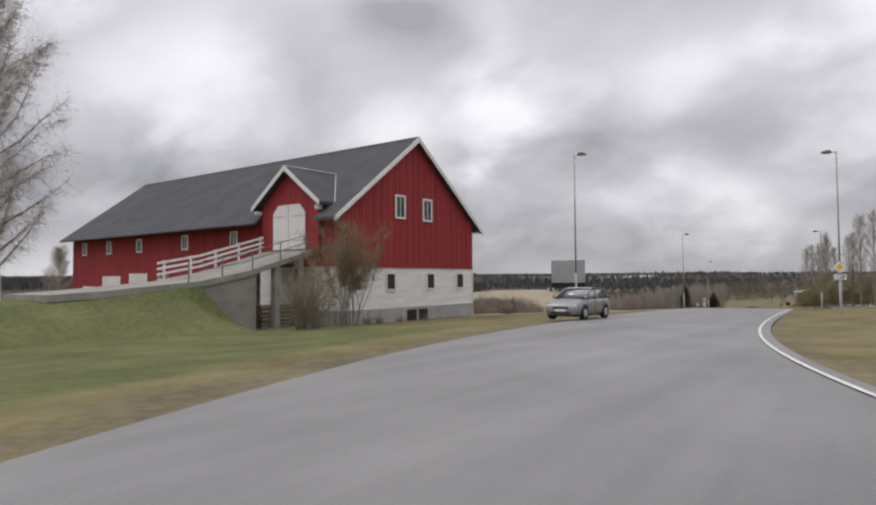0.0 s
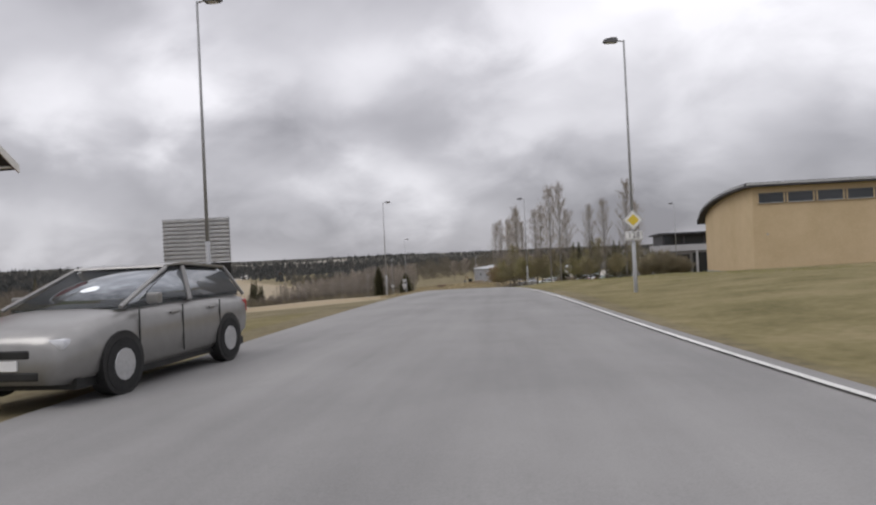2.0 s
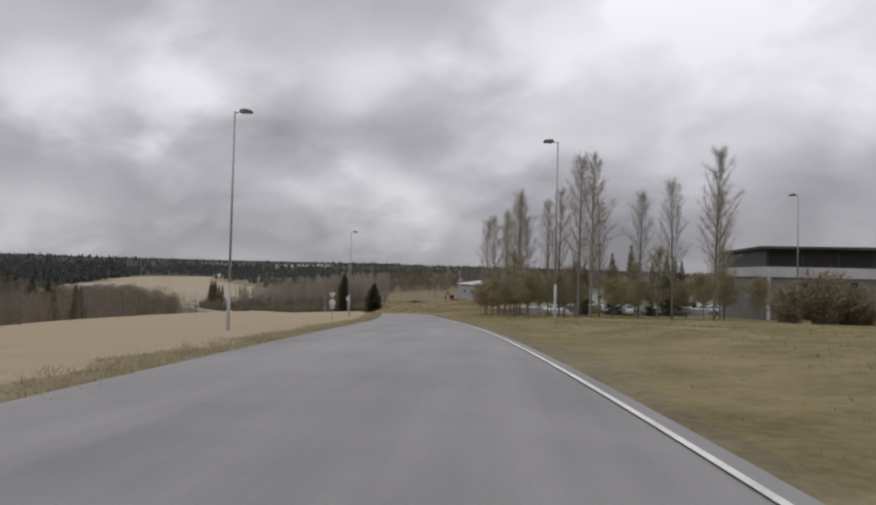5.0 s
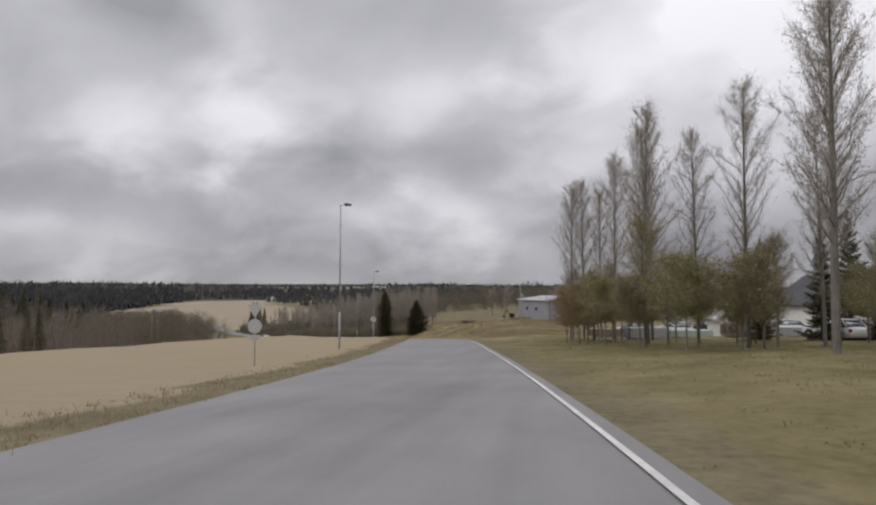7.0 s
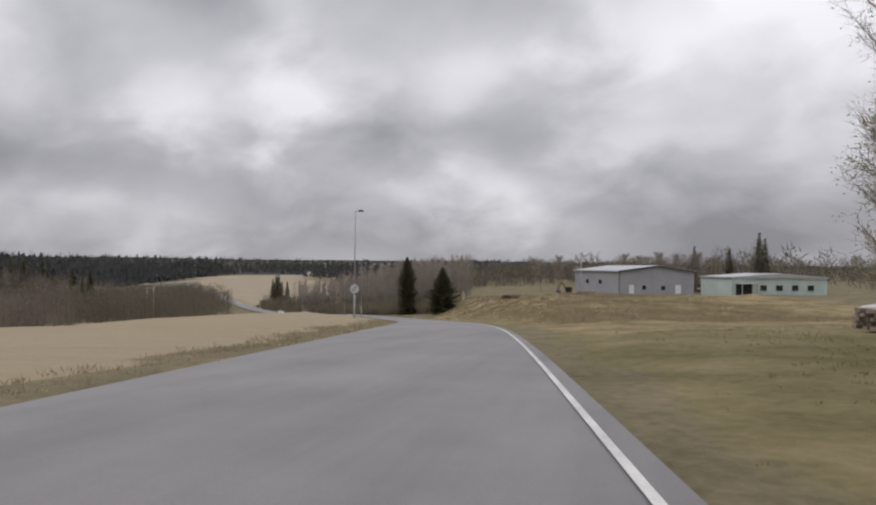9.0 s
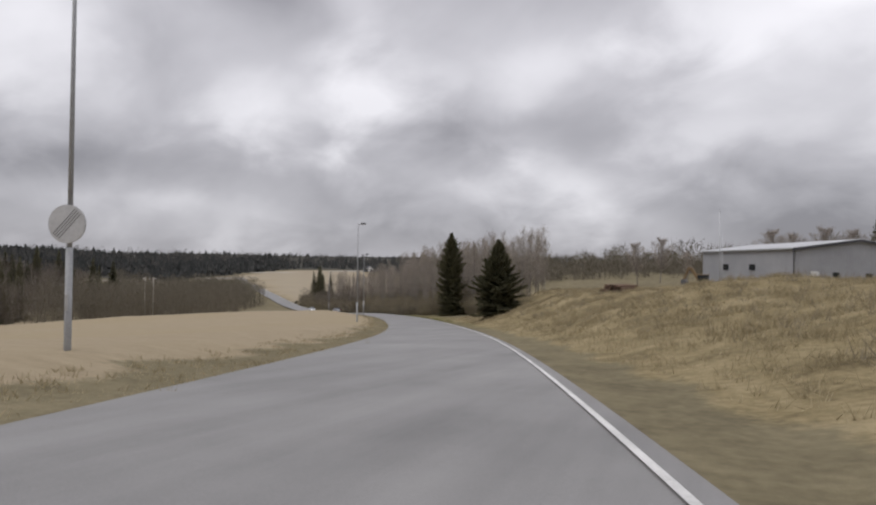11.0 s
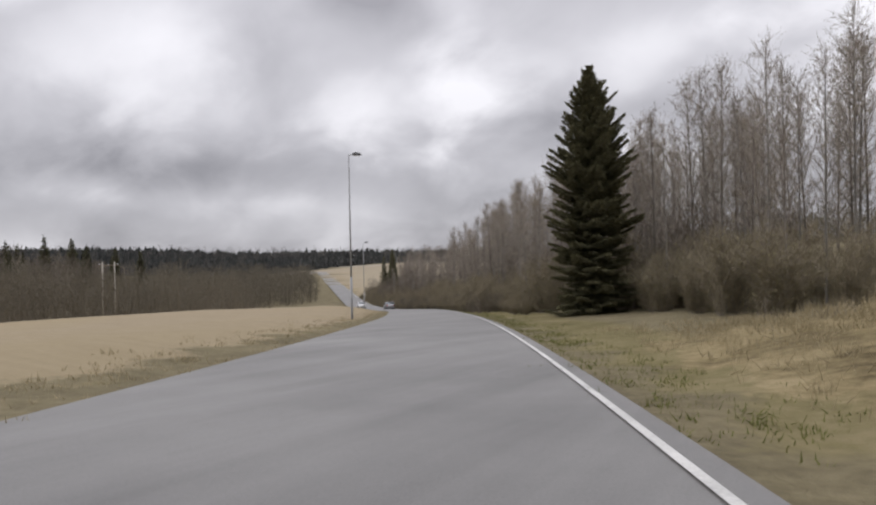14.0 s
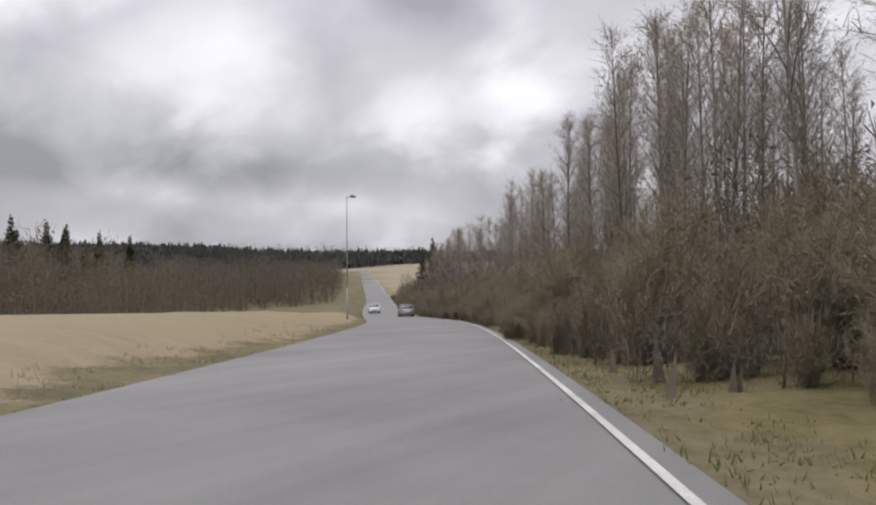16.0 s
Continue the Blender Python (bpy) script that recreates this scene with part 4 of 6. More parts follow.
        part("valley_flashing", MB().tube((xe - 0.15, ye - sgn * 0.02, z1 + 0.05), (xr - 0.15, yc, ap + 0.04), 0.05, 0.05, 6), GALV, root)
    part("dormer_ridge_cap", MB().tube((fx - 0.5, yc, ap + 0.02), (xr - 0.1, yc, ap + 0.03), 0.055, 0.055, 6), GALV, root, "pale metal ridge cap")
    w2 = 1.55
    dd = [(yc - w2, 3.98), (yc + w2, 3.98), (yc + w2, 6.35), (yc + w2 - 0.5, 6.9), (yc - w2 + 0.5, 6.9), (yc - w2, 6.35)]
    door = part("loft_door", MB().prism(dd, fx - 0.11, fx - 0.05, "x"), WHITEBOARD, root, "large white double loft door")
    part("door_gap", MB().box(fx - 0.118, yc - 0.02, 4.0, fx - 0.1105, yc + 0.02, 6.88), FOUND, door)
    for z in (4.5, 6.1):
        part("hinge_strap", MB().box(fx - 0.122, yc - 1.5, z, fx - 0.1105, yc - 0.4, z + 0.07), GALV, door)
        part("hinge_strap", MB().box(fx - 0.122, yc + 0.4, z, fx - 0.1105, yc + 1.5, z + 0.07), GALV, door)
    # roof brackets and beam ends under the dormer eaves
    for y in (yc - hw2 - 0.2, yc + hw2 + 0.2):
        part("eave_bracket", MB().box(fx - 0.45, y - 0.1, ev - 0.55, fx, y + 0.1, ev - 0.3), WHITEBOARD, root)
    return root


barn()


def ramp():
    """Concrete bridge to the loft door, with white rails."""
    A = pose(-19.0, 8.43, 0, 0, 0, 86.15)
    root = thing("barn_ramp", A, "sloping concrete ramp with white board and steel rails to barn loft", "ramp")
    xa, xb, ya, yb = -7.72, -23.0, 2.5, 7.3
    zz = lambda x: float(np.interp(-x, (7.7, 12.7, 15.6, 20.7, 25.0), (3.9, 2.5, 1.97, 1.54, 1.30)))
    bend = (xa, -10.2, -12.7, -14.2, -15.6, -18.0, -20.7, xb)
    part("deck", MB().prism([(x, zz(x)) for x in bend] + [(x, zz(x) - 0.32) for x in bend[::-1]], ya, yb), CONCRETE, root)
    part("side_wall", MB().prism([(-11.9, zz(-11.9) - 0.33), (-16.5, zz(-16.5) - 0.33), (-16.5, -2.2), (-11.9, -2.2)], ya + 0.15, yb - 0.15), CONCRETE, root)
    for x in (-8.6, -10.4):
        for y in (ya + 0.3, yb - 0.3):
            part("pillar", MB().box(x - 0.2, y - 0.2, -2.2, x + 0.2, y + 0.2, zz(x) - 0.33, 0.02), CONCRETE, root)
    # white boards along the yard side, a thin steel tube rail along the road side
    y = yb - 0.1
    for i in range(5):
        x = xa - 0.4 - i * 1.7
        part("rail_post", MB().box(x - 0.05, y - 0.05, zz(x) - 0.1, x + 0.05, y + 0.05, zz(x) + 1.1), WHITEBOARD, root)
    run = [xa - 0.2, -10.2, -12.7, -14.2, -15.4]
    for h in (0.42, 0.74, 1.07):
        part("rail", MB().prism([(x, zz(x) + h) for x in run] + [(x, zz(x) + h - 0.15) for x in run[::-1]], y - 0.085, y - 0.055), WHITEBOARD, root)
    y = ya + 0.08
    for i in range(5):
        x = xa - 0.5 - i * 2.0
        part("steel_post", MB().tube((x, y, zz(x) - 0.25), (x, y, zz(x) + 1.05), 0.035, 0.035, 8), LAMPGREY, root, "dark steel rail post", smooth=True)
    for h in (0.55, 1.03):
        mb = MB()
        for p, q in zip(run[:-1], run[1:]):
            mb.tube((p, y, zz(p) + h), (q, y, zz(q) + h), 0.024, 0.024, 8)
        part("steel_rail", mb, LAMPGREY, root, "thin dark steel tube rail", smooth=True)
    # gear kept under the bridge
    st = thing("stored_timber", A, "dark stacked boards under the barn ramp", "timber stack")
    for i in range(6):
        part("plank", MB().box(-11.2, 3.0 + 0.1 * (i % 2), -0.9 + i * 0.24, -8.4, 4.4, -0.72 + i * 0.24, 0.01), WOOD, st)


ramp()


# ---- buildings on the right ----
def tan_hall():
    """Rendered hall: its west wall ends in a curve under the roof, its south wall has a strip of high windows."""
    x0, x1, ya, yb = 27.1, 58.0, 64.4, 80.3
    base = -4.5
    root = thing("sports_hall", pose(0, 0, 0), "tan rendered hall with curved dark grey roof edge", "building")
    prof = [(ya, 7.25)] + [(ya + 16.2 * math.sin(t), 4.5 + 2.75 * math.cos(t)) for t in [radians(9 * k) for k in range(1, 11)]]
    out = [(yb, base), (ya, base)] + [(min(y, yb), z) for y, z in prof]
    part("wall", MB().prism(out, x0, x1, "x"), TAN, root)
    top = [(ya - 0.8, 7.72)] + [(y, z + 0.46) for y, z in prof]
    top[-1] = (81.4, 4.62)
    low = [(ya - 0.8, 7.27)] + [(y, z) for y, z in prof]
    low[-1] = (81.35, 4.12)
    part("roof", MB().prism(top + low[::-1], x0 - 0.75, x1 + 0.7, "x"), ROOFGREY, root, "dark grey curved roof with thick edge")
    part("fascia", MB().prism([(y, z + 0.42) for y, z in prof[:-1]] + [(y, z + 0.20) for y, z in prof[:-1]][::-1], x0 - 0.80, x0 - 0.755, "x"), GALV, root, "pale metal roof fascia")
    part("fascia", MB().box(x0 - 0.8, ya - 0.86, 7.45, x1 + 0.7, ya - 0.805, 7.68), GALV, root, "pale metal roof fascia")
    # soft buttress where the south wall begins
    part("window_band", MB().box(x0 + 0.5, ya - 0.06, 5.5, x1 - 1, ya - 0.004, 6.62), BROWNCLAD, root, "brown strip round the windows")
    for k in range(10):
        x = x0 + 0.62 + k * 3.0
        w = part("window", MB().box(x, ya - 0.10, 5.58, x + 2.55, ya - 0.065, 6.54), GLASS, root, "dark high strip window")
        for q in (x - 0.12, x + 2.55):
            part("frame_bar", MB().box(q, ya - 0.14, 5.5, q + 0.12, ya - 0.061, 6.62), TAN, w)
        part("sill", MB().box(x, ya - 0.17, 5.50, x + 2.55, ya - 0.064, 5.575), GALV, w)
    part("plinth", MB().box(x0 + 0.02, ya - 0.06, base, x1 - 0.02, ya - 0.004, -1.75), FOUND, root)
    part("plinth", MB().box(x0 - 0.06, ya + 0.02, base, x0 - 0.004, yb - 0.02, -1.95), FOUND, root)
    part("wall_vent", MB().tube((x0 + 1.4, ya - 0.08, 2.2), (x0 + 1.4, ya - 0.002, 2.2), 0.11, 0.11, 16), FOUND, root, "small round wall vent")


tan_hall()


def dark_band_building():
    root = thing("office_building", pose(34, 108, 0, 0, 0, -8), "low building with dark upper band and pale grey fascia", "building")
    b = -5.5
    part("wall", MB().box(-6.8, -9, b, 16, 9, 1.35), BROWNCLAD, root)
    part("fascia_band", MB().box(-6.95, -9.15, 0.55, 16.15, 9.15, 1.55), PALECLAD, root, "pale grey fascia band")
    up = part("upper_storey", MB().box(-6.4, -8.6, 1.55, 15.6, 8.6, 3.3), DARKBAND, root, "dark glazed upper storey")
    for i in range(7):
        x = -6.1 + i * 3.1
        part("window", MB().box(x, -8.66, 1.75, x + 2.8, -8.605, 3.05), GLASS, up)
    part("roof", MB().box(-7.1, -9.3, 3.3, 16.3, 9.3, 3.55), ROOFGREY, root)
    for i in range(5):
        x = -6.5 + i * 5
        part("pillar", MB().box(x, -9.4, b, x + 0.3, -9.16, 0.55), PALECLAD, root)
    part("entrance", MB().box(-2, -9.06, b, 1.5, -9.005, 0.2), GLASS, root, "dark glazed entrance")
    # black sheet on the wall in place of the open bay's shade
    part("open_bay", MB().box(-4.6, -9.06, b, -2.4, -9.005, 0.0), BLACK, root, "black panel painting the shade in an open bay")


dark_band_building()


def warehouse():
    """Grey sheet-metal shed on the high ground; its gable looks back along the road."""
    rz = math.degrees(math.atan2(0.397, 0.918))
    root = thing("warehouse", pose(-2.54, 255.14, -9.6, 0, 0, rz), "grey profiled sheet-metal warehouse with low gable roof", "warehouse")
    w, L, h = 17.5, 25.0, 4.9
    out = [(0, -1.5), (w, -1.5), (w, h), (w / 2, h + 1.15), (0, h)]
    wall = part("wall", MB().prism(out, 0, L), SHEET, root)
    seam = fixed(MB().box(-0.03, -0.035, 0, 0.03, 0.0, 1.0).mesh("sheet_rib", SHEET))
    for i in range(44):
        x = 0.2 + i * (w - 0.4) / 43
        o = part("sheet_rib", seam, SHEET, wall)
        o.matrix_basis = Matrix.Translation((x, -0.002, -1.4)) @ Matrix.Diagonal((1, 1, h + 1.15 - 1.15 * abs(x - w / 2) / (w / 2) + 1.3, 1))
    for i in range(60):
        y = 0.2 + i * (L - 0.4) / 59
        o = part("sheet_rib", seam, SHEET, wall)
        o.matrix_basis = pose(-0.002, y, -1.4, 0, 0, -90) @ Matrix.Diagonal((1, 1, h + 1.3, 1))
    for s in (0, 1):
        x0, x1 = (w / 2, -0.5) if s == 0 else (w / 2, w + 0.5)
        z1 = h - 0.065
        part("roof_slope", MB().prism([(x0, h + 1.4), (x1, z1 + 0.22), (x1, z1 + 0.02), (x0, h + 1.17)], -0.4, L + 0.4), GALV, root, "pale metal roof sheet")
        part("roof_fascia", MB().prism([(x0, h + 1.33), (x1, z1 + 0.15), (x1, z1 - 0.16), (x0, h + 1.02)], -0.46, -0.405), ROOFGREY, root, "dark roof edge")
    part("downpipe", MB().tube((-0.12, -0.1, -1.4), (-0.12, -0.1, h), 0.07, 0.07, 8), BLACK, root)
    for x, z, ww, hh in ((5.2, 1.0, 0.9, 0.9), (9.7, 0.9, 0.9, 0.9), (2.2, 0.1, 1.1, 1.9), (13.0, 0.1, 1.3, 1.9)):
        d = part("window" if hh < 1 else "door", MB().box(x, -0.09, z, x + ww, -0.04, z + hh), GLASS if hh < 1 else SIGNWHITE, root)
        part("frame_bar", MB().box(x - 0.06, -0.11, z + hh, x + ww + 0.06, -0.035, z + hh + 0.08), GALV, d)
    for y in (9.0, 16.5):
        d = part("window", MB().box(-0.09, y, 2.0, -0.04, y + 1.6, 2.9), GLASS, root)
        part("sill", MB().box(-0.13, y - 0.05, 1.93, -0.035, y + 1.65, 2.0), GALV, d)
    # green-roofed neighbour
    root = thing("green_shed", pose(22, 266, -9.9, 0, 0, rz), "pale green sheet-metal shed with open porch", "shed")
    part("wall", MB().box(0, 0, -1.5, 24, 12, 3.9), GREENISH, root)
    part("roof", MB().prism([(-0.4, 3.9), (24.4, 3.9), (24.4, 4.15), (12, 5.0), (-0.4, 4.15)], -0.4, 12.4), GALV, root)
    # the porch's inner shade, painted as a black sheet on the wall
    part("porch_opening", MB().box(1.0, -0.06, -1.0, 5.0, -0.005, 2.6), BLACK, root, "black panel painting the shade in the open porch")
    for i in range(4):
        p = part("window", MB().box(7 + i * 4, -0.06, 1.1, 8.6 + i * 4, -0.005, 2.3), GLASS, root)
        part("sill", MB().box(6.95 + i * 4, -0.12, 1.02, 8.65 + i * 4, -0.004, 1.1), GALV, p)
    for x in (1.1, 4.8):
        part("porch_post", MB().box(x, -2.0, -1.5, x + 0.15, -1.85, 2.6), GALV, root)
    part("porch_roof", MB().box(0.8, -2.3, 2.6, 5.2, -0.065, 2.75), GALV, root)


warehouse()


def house(x, y, rz, w, d, h, wall, roof, label, name="farmhouse", n=3):
    g = gz(x, y)
    root = thing(name, pose(x, y, g, 0, 0, rz), label, "house" if n > 1 else "shed", "far farm buildings" if n > 1 else "")
    part("wall", MB().prism([(-w / 2, -1), (w / 2, -1), (w / 2, h), (0, h + w * 0.36), (-w / 2, h)], -d / 2, d / 2), wall, root)
    for s in (-1, 1):
        part("roof_slope", MB().prism([(0, h + w * 0.36 + 0.2), (s * (w / 2 + 0.4), h - 0.1), (s * (w / 2 + 0.4), h - 0.3), (0, h + w * 0.36)], -d / 2 - 0.4, d / 2 + 0.4), roof, root)
    for i in range(n):
        xx = -w / 2 + (i + 0.5) * w / n
        part("window", MB().box(xx - 0.4, -d / 2 - 0.05, 1.0, xx + 0.4, -d / 2 - 0.005, 2.2), GLASS, root)
    if n > 1:
        part("chimney", MB().box(-0.3, -0.3, h, 0.3, 0.3, h + w * 0.36 + 0.8), CONCRETE, root)


house(30, 152, 12, 9, 12, 3.2, WHITEBOARD, ROOFGREY, "white boarded house with grey roof behind trees")
house(14.5, 139.0, 4, 2.7, 3.6, 1.9, WHITEBOARD, WHITEBOARD, "small white gabled shed behind the young trees", "garden_shed", 1)
house(-610, 980, 30, 9, 14, 4.0, WHITEBOARD, ROOFGREY, "distant white farmhouse on the far hillside")
house(-330, 905, 30, 8, 12, 4.0, REDBROWN, ROOFGREY, "distant brown farm shed on the far hillside")
house(-372, 880, 50, 7, 10, 3.5, WHITEBOARD, ROOFGREY, "distant pale farm shed on the far hillside")


# ---- trees and shrubs ----
def twig_faces(p, d, l, w, rng):
    """Thin tapering faces along directions d from points p."""
    d = d / np.linalg.norm(d, axis=1)[:, None]
    r = rng.normal(size=d.shape)
    s = np.cross(d, r)
    s /= np.linalg.norm(s, axis=1)[:, None]
    e = p + d * l[:, None]
    return np.stack([p - s * w[:, None] * 1.35, p + s * w[:, None] * 1.35, e], 1)


def leaf_faces(p, size, rng, flat=0.0):
    a = rng.normal(size=p.shape)
    a[:, 2] *= 1 - flat
    a /= np.linalg.norm(a, axis=1)[:, None]
    b = np.cross(a, rng.normal(size=p.shape))
    b /= np.linalg.norm(b, axis=1)[:, None]
    a, b = a * size[:, None], b * (size * 0.6)[:, None]
    return np.stack([p - a, p - b * 1.3, p + a], 1)


def skeleton_tree(seed, h, r0, limbs, lo, reach, lift, bend=0.05, thin=0.5):
    """Trunk and limbs as a mesh builder, plus points and directions along the limbs for twigs."""
    rng = np.random.RandomState(seed)
    mb, pts, dirs = MB(), [], []
    n = 7
    tr = [np.zeros(3)]
    drift = rng.normal(size=2) * bend
    for k in range(1, n + 1):
        drift = drift + rng.normal(size=2) * bend * 0.5
        tr.append(tr[-1] + np.array([drift[0] * h / n, drift[1] * h / n, h / n]))
    tr = np.array(tr)
    rad = lambda t: r0 * (1 - t) ** 0.85 + 0.012
    tr[0, 2] = -0.3
    mb.poly(tr, [rad(k / n) for k in range(n + 1)], 8)
    at = lambda t: np.array([np.interp(t * n, range(n + 1), tr[:, i]) for i in range(3)])
    limb_list = []
    for k in range(limbs):
        t = lo + (0.97 - lo) * (k + rng.rand()) / limbs
        az = k * 2.4 + rng.rand()
        q = (t - lo) / (1 - lo)
        ln = reach * h * (0.62 + 1.1 * q if q < 0.35 else 1.0 - 0.85 * ((q - 0.35) / 0.65) ** 1.3) * rng.uniform(0.7, 1.15)
        el = radians(lift + rng.uniform(-12, 12))
        p = at(t)
        d = np.array([math.cos(az) * math.cos(el), math.sin(az) * math.cos(el), math.sin(el)])
        rr = max(0.010, rad(t) * thin)
        line = [p]
        for j in range(3):
            q = p + d * ln / 3
            line.append(q)
            for s in (0.3, 0.6, 0.95):
                pts.append(p + (q - p) * s)
                dirs.append(d)
            p = q
            d = d + rng.normal(size=3) * 0.16 + np.array([0, 0, 0.10])
            d /= np.linalg.norm(d)
        limb_list.append(MB().poly(line, [rr, rr * 0.72, rr * 0.44, rr * 0.16], 4))
    for k in range(10):
        pts.append(at(0.8 + 0.2 * k / 10))
        dirs.append(np.array([0, 0, 1.0]))
    return mb, limb_list, np.array(pts), np.array(dirs), rng


def make_tree(name, seed, h, r0, limbs, lo, reach, lift, bark, twigs, twig_len, twig_w, twig_mat, label, category, group="", leaves=0, leaf_size=0.09, leaf_mat=None, bend=0.05, spray=0.7, split=False, rise=0.25, thin=0.5):
    mb, limb_list, pts, dirs, rng = skeleton_tree(seed, h, r0, limbs, lo, reach, lift, bend, thin)
    root = thing(name, Matrix.Identity(4), label, category, group)
    part("trunk", mb, bark, root, smooth=True)
    if not split:
        whole = MB()
        for m in limb_list:
            whole.add(m.v, m.f)
        tagged(part("branch_mass", whole, bark, root, smooth=True), kind="stuff")
    for m in limb_list:
        if split:
            part("limb", m, bark, root, smooth=True)
    i = rng.randint(0, len(pts), twigs)
    d = dirs[i] + rng.normal(size=(twigs, 3)) * spray
    d[:, 2] += rise
    l = twig_len * rng.uniform(0.4, 1.2, twigs)
    p = pts[i] + rng.normal(size=(twigs, 3)) * 0.05
    fa = twig_faces(p, d, l, twig_w * rng.uniform(0.6, 1.2, twigs), rng)
    dn = d / np.linalg.norm(d, axis=1)[:, None]
    j = rng.randint(0, twigs, twigs * 2)
    p2 = p[j] + dn[j] * (l[j] * rng.uniform(0.3, 1.0, len(j)))[:, None]
    fb = twig_faces(p2, dn[j] + rng.normal(size=(len(j), 3)) * 0.6, l[j] * 0.45, np.full(len(j), twig_w * 0.6), rng)
    part("twig_mass", quads("twig_mass", np.concatenate([fa, fb]), twig_mat), twig_mat, root)
    if leaves:
        j = rng.randint(0, len(p2), leaves)
        q = p2[j] + rng.normal(size=(leaves, 3)) * 0.14
        part("foliage", quads("foliage", leaf_faces(q, leaf_size * rng.uniform(0.6, 1.3, leaves), rng), leaf_mat), leaf_mat, root)
    return root


def plant(ob, x, y, scale=1.0, turn=0.0, sink=0.0, z=None):
    m = pose(x, y, (gz(x, y) if z is None else z) - sink, 0, 0, turn)
    ob.matrix_basis = m @ Matrix.Diagonal((scale, scale, scale, 1))
    return ob


def again(ob, x, y, scale=1.0, turn=0.0, z=None):
    m = pose(x, y, gz(x, y) if z is None else z, 0, 0, turn)
    c = copy_thing(ob, m)
    c.matrix_basis = m @ Matrix.Diagonal((scale, scale, scale, 1))
    return c


def spruce(name, seed, h, spread, label, skirt=0.02, tiers=26, dense=150, coarse=1.0, waist=0.0, shape=0.78, full=1.0):
    """Tapered trunk, whorls of drooping boughs set with sprays of needles."""
    rng = np.random.RandomState(seed)
    root = thing(name, Matrix.Identity(4), label, "spruce tree")
    part("trunk", MB().tube((0, 0, -0.3), (0, 0, h * 0.6), 0.018 * h, 0.009 * h, 9, False).tube((0, 0, h * 0.6), (0, 0, h), 0.009 * h, 0.01, 7, False), BARK, root, smooth=True)
    bough, faces = MB(), []
    for k in range(tiers):
        t = skirt + (0.985 - skirt) * (k / (tiers - 1)) ** 0.92
        z = h * t
        lift = 0.35 * h / tiers
        rad = spread * min(1.0, (1 - t) / full) ** shape * rng.uniform(0.78, 1.12) * (1 - waist * (1 - float(ss(0.0, 0.42, t)))) + 0.12
        m = int(13 - 6 * t)
        for j in range(m):
            az = 2 * math.pi * (j + rng.rand() * 0.7) / m + k
            ln = rad * rng.uniform(0.58, 1.10)
            droop = radians(rng.uniform(0, 28)) * (1 - t) ** 1.5 - radians(44) * t
            d = np.array([math.cos(az) * math.cos(droop), math.sin(az) * math.cos(droop), -math.sin(droop)])
            p = np.array([0, 0, max(0.12, z + rng.normal() * lift)])
            e = p + d * ln * 0.62
            e2 = e + (d + np.array([0, 0, 0.28])) * ln * 0.38
            bough.tube(p, e, 0.012 + 0.010 * ln, 0.006 + 0.006 * ln, 4, False)
            bough.tube(e, e2, 0.006 + 0.006 * ln, 0.006, 4, False)
            c = max(20, int(dense * ln))
            s = rng.uniform(0.12, 1.0, c)
            q = np.where((s < 0.62)[:, None], p + (e - p) * (s / 0.62)[:, None], e + (e2 - e) * ((s - 0.62) / 0.38)[:, None])
            side = np.array([-math.sin(az), math.cos(az), 0])
            lat = rng.uniform(-1, 1, c)
            q = q + side * (lat * 0.34 * ln * np.clip(1.1 - s, 0.1, 0.75))[:, None] + rng.normal(size=(c, 3)) * 0.03
            dirs = d * rng.uniform(0.4, 1.0, c)[:, None] + side * (lat + rng.uniform(-0.5, 0.5, c))[:, None] + np.array([0, 0, 1.0]) * rng.uniform(-0.55, 0.25, c)[:, None]
            l = coarse * (0.13 + 0.06 * ln) * rng.uniform(0.4, 1.2, c) * (1.15 - 0.45 * s)
            faces.append(twig_faces(q, dirs, l, coarse * 0.012 + 0.045 * l, rng))
    tagged(part("bough_frame", bough, BARK, root), kind="stuff")
    part("needle_mass", quads("needle_mass", np.concatenate(faces), NEEDLE), NEEDLE, root)
    return root


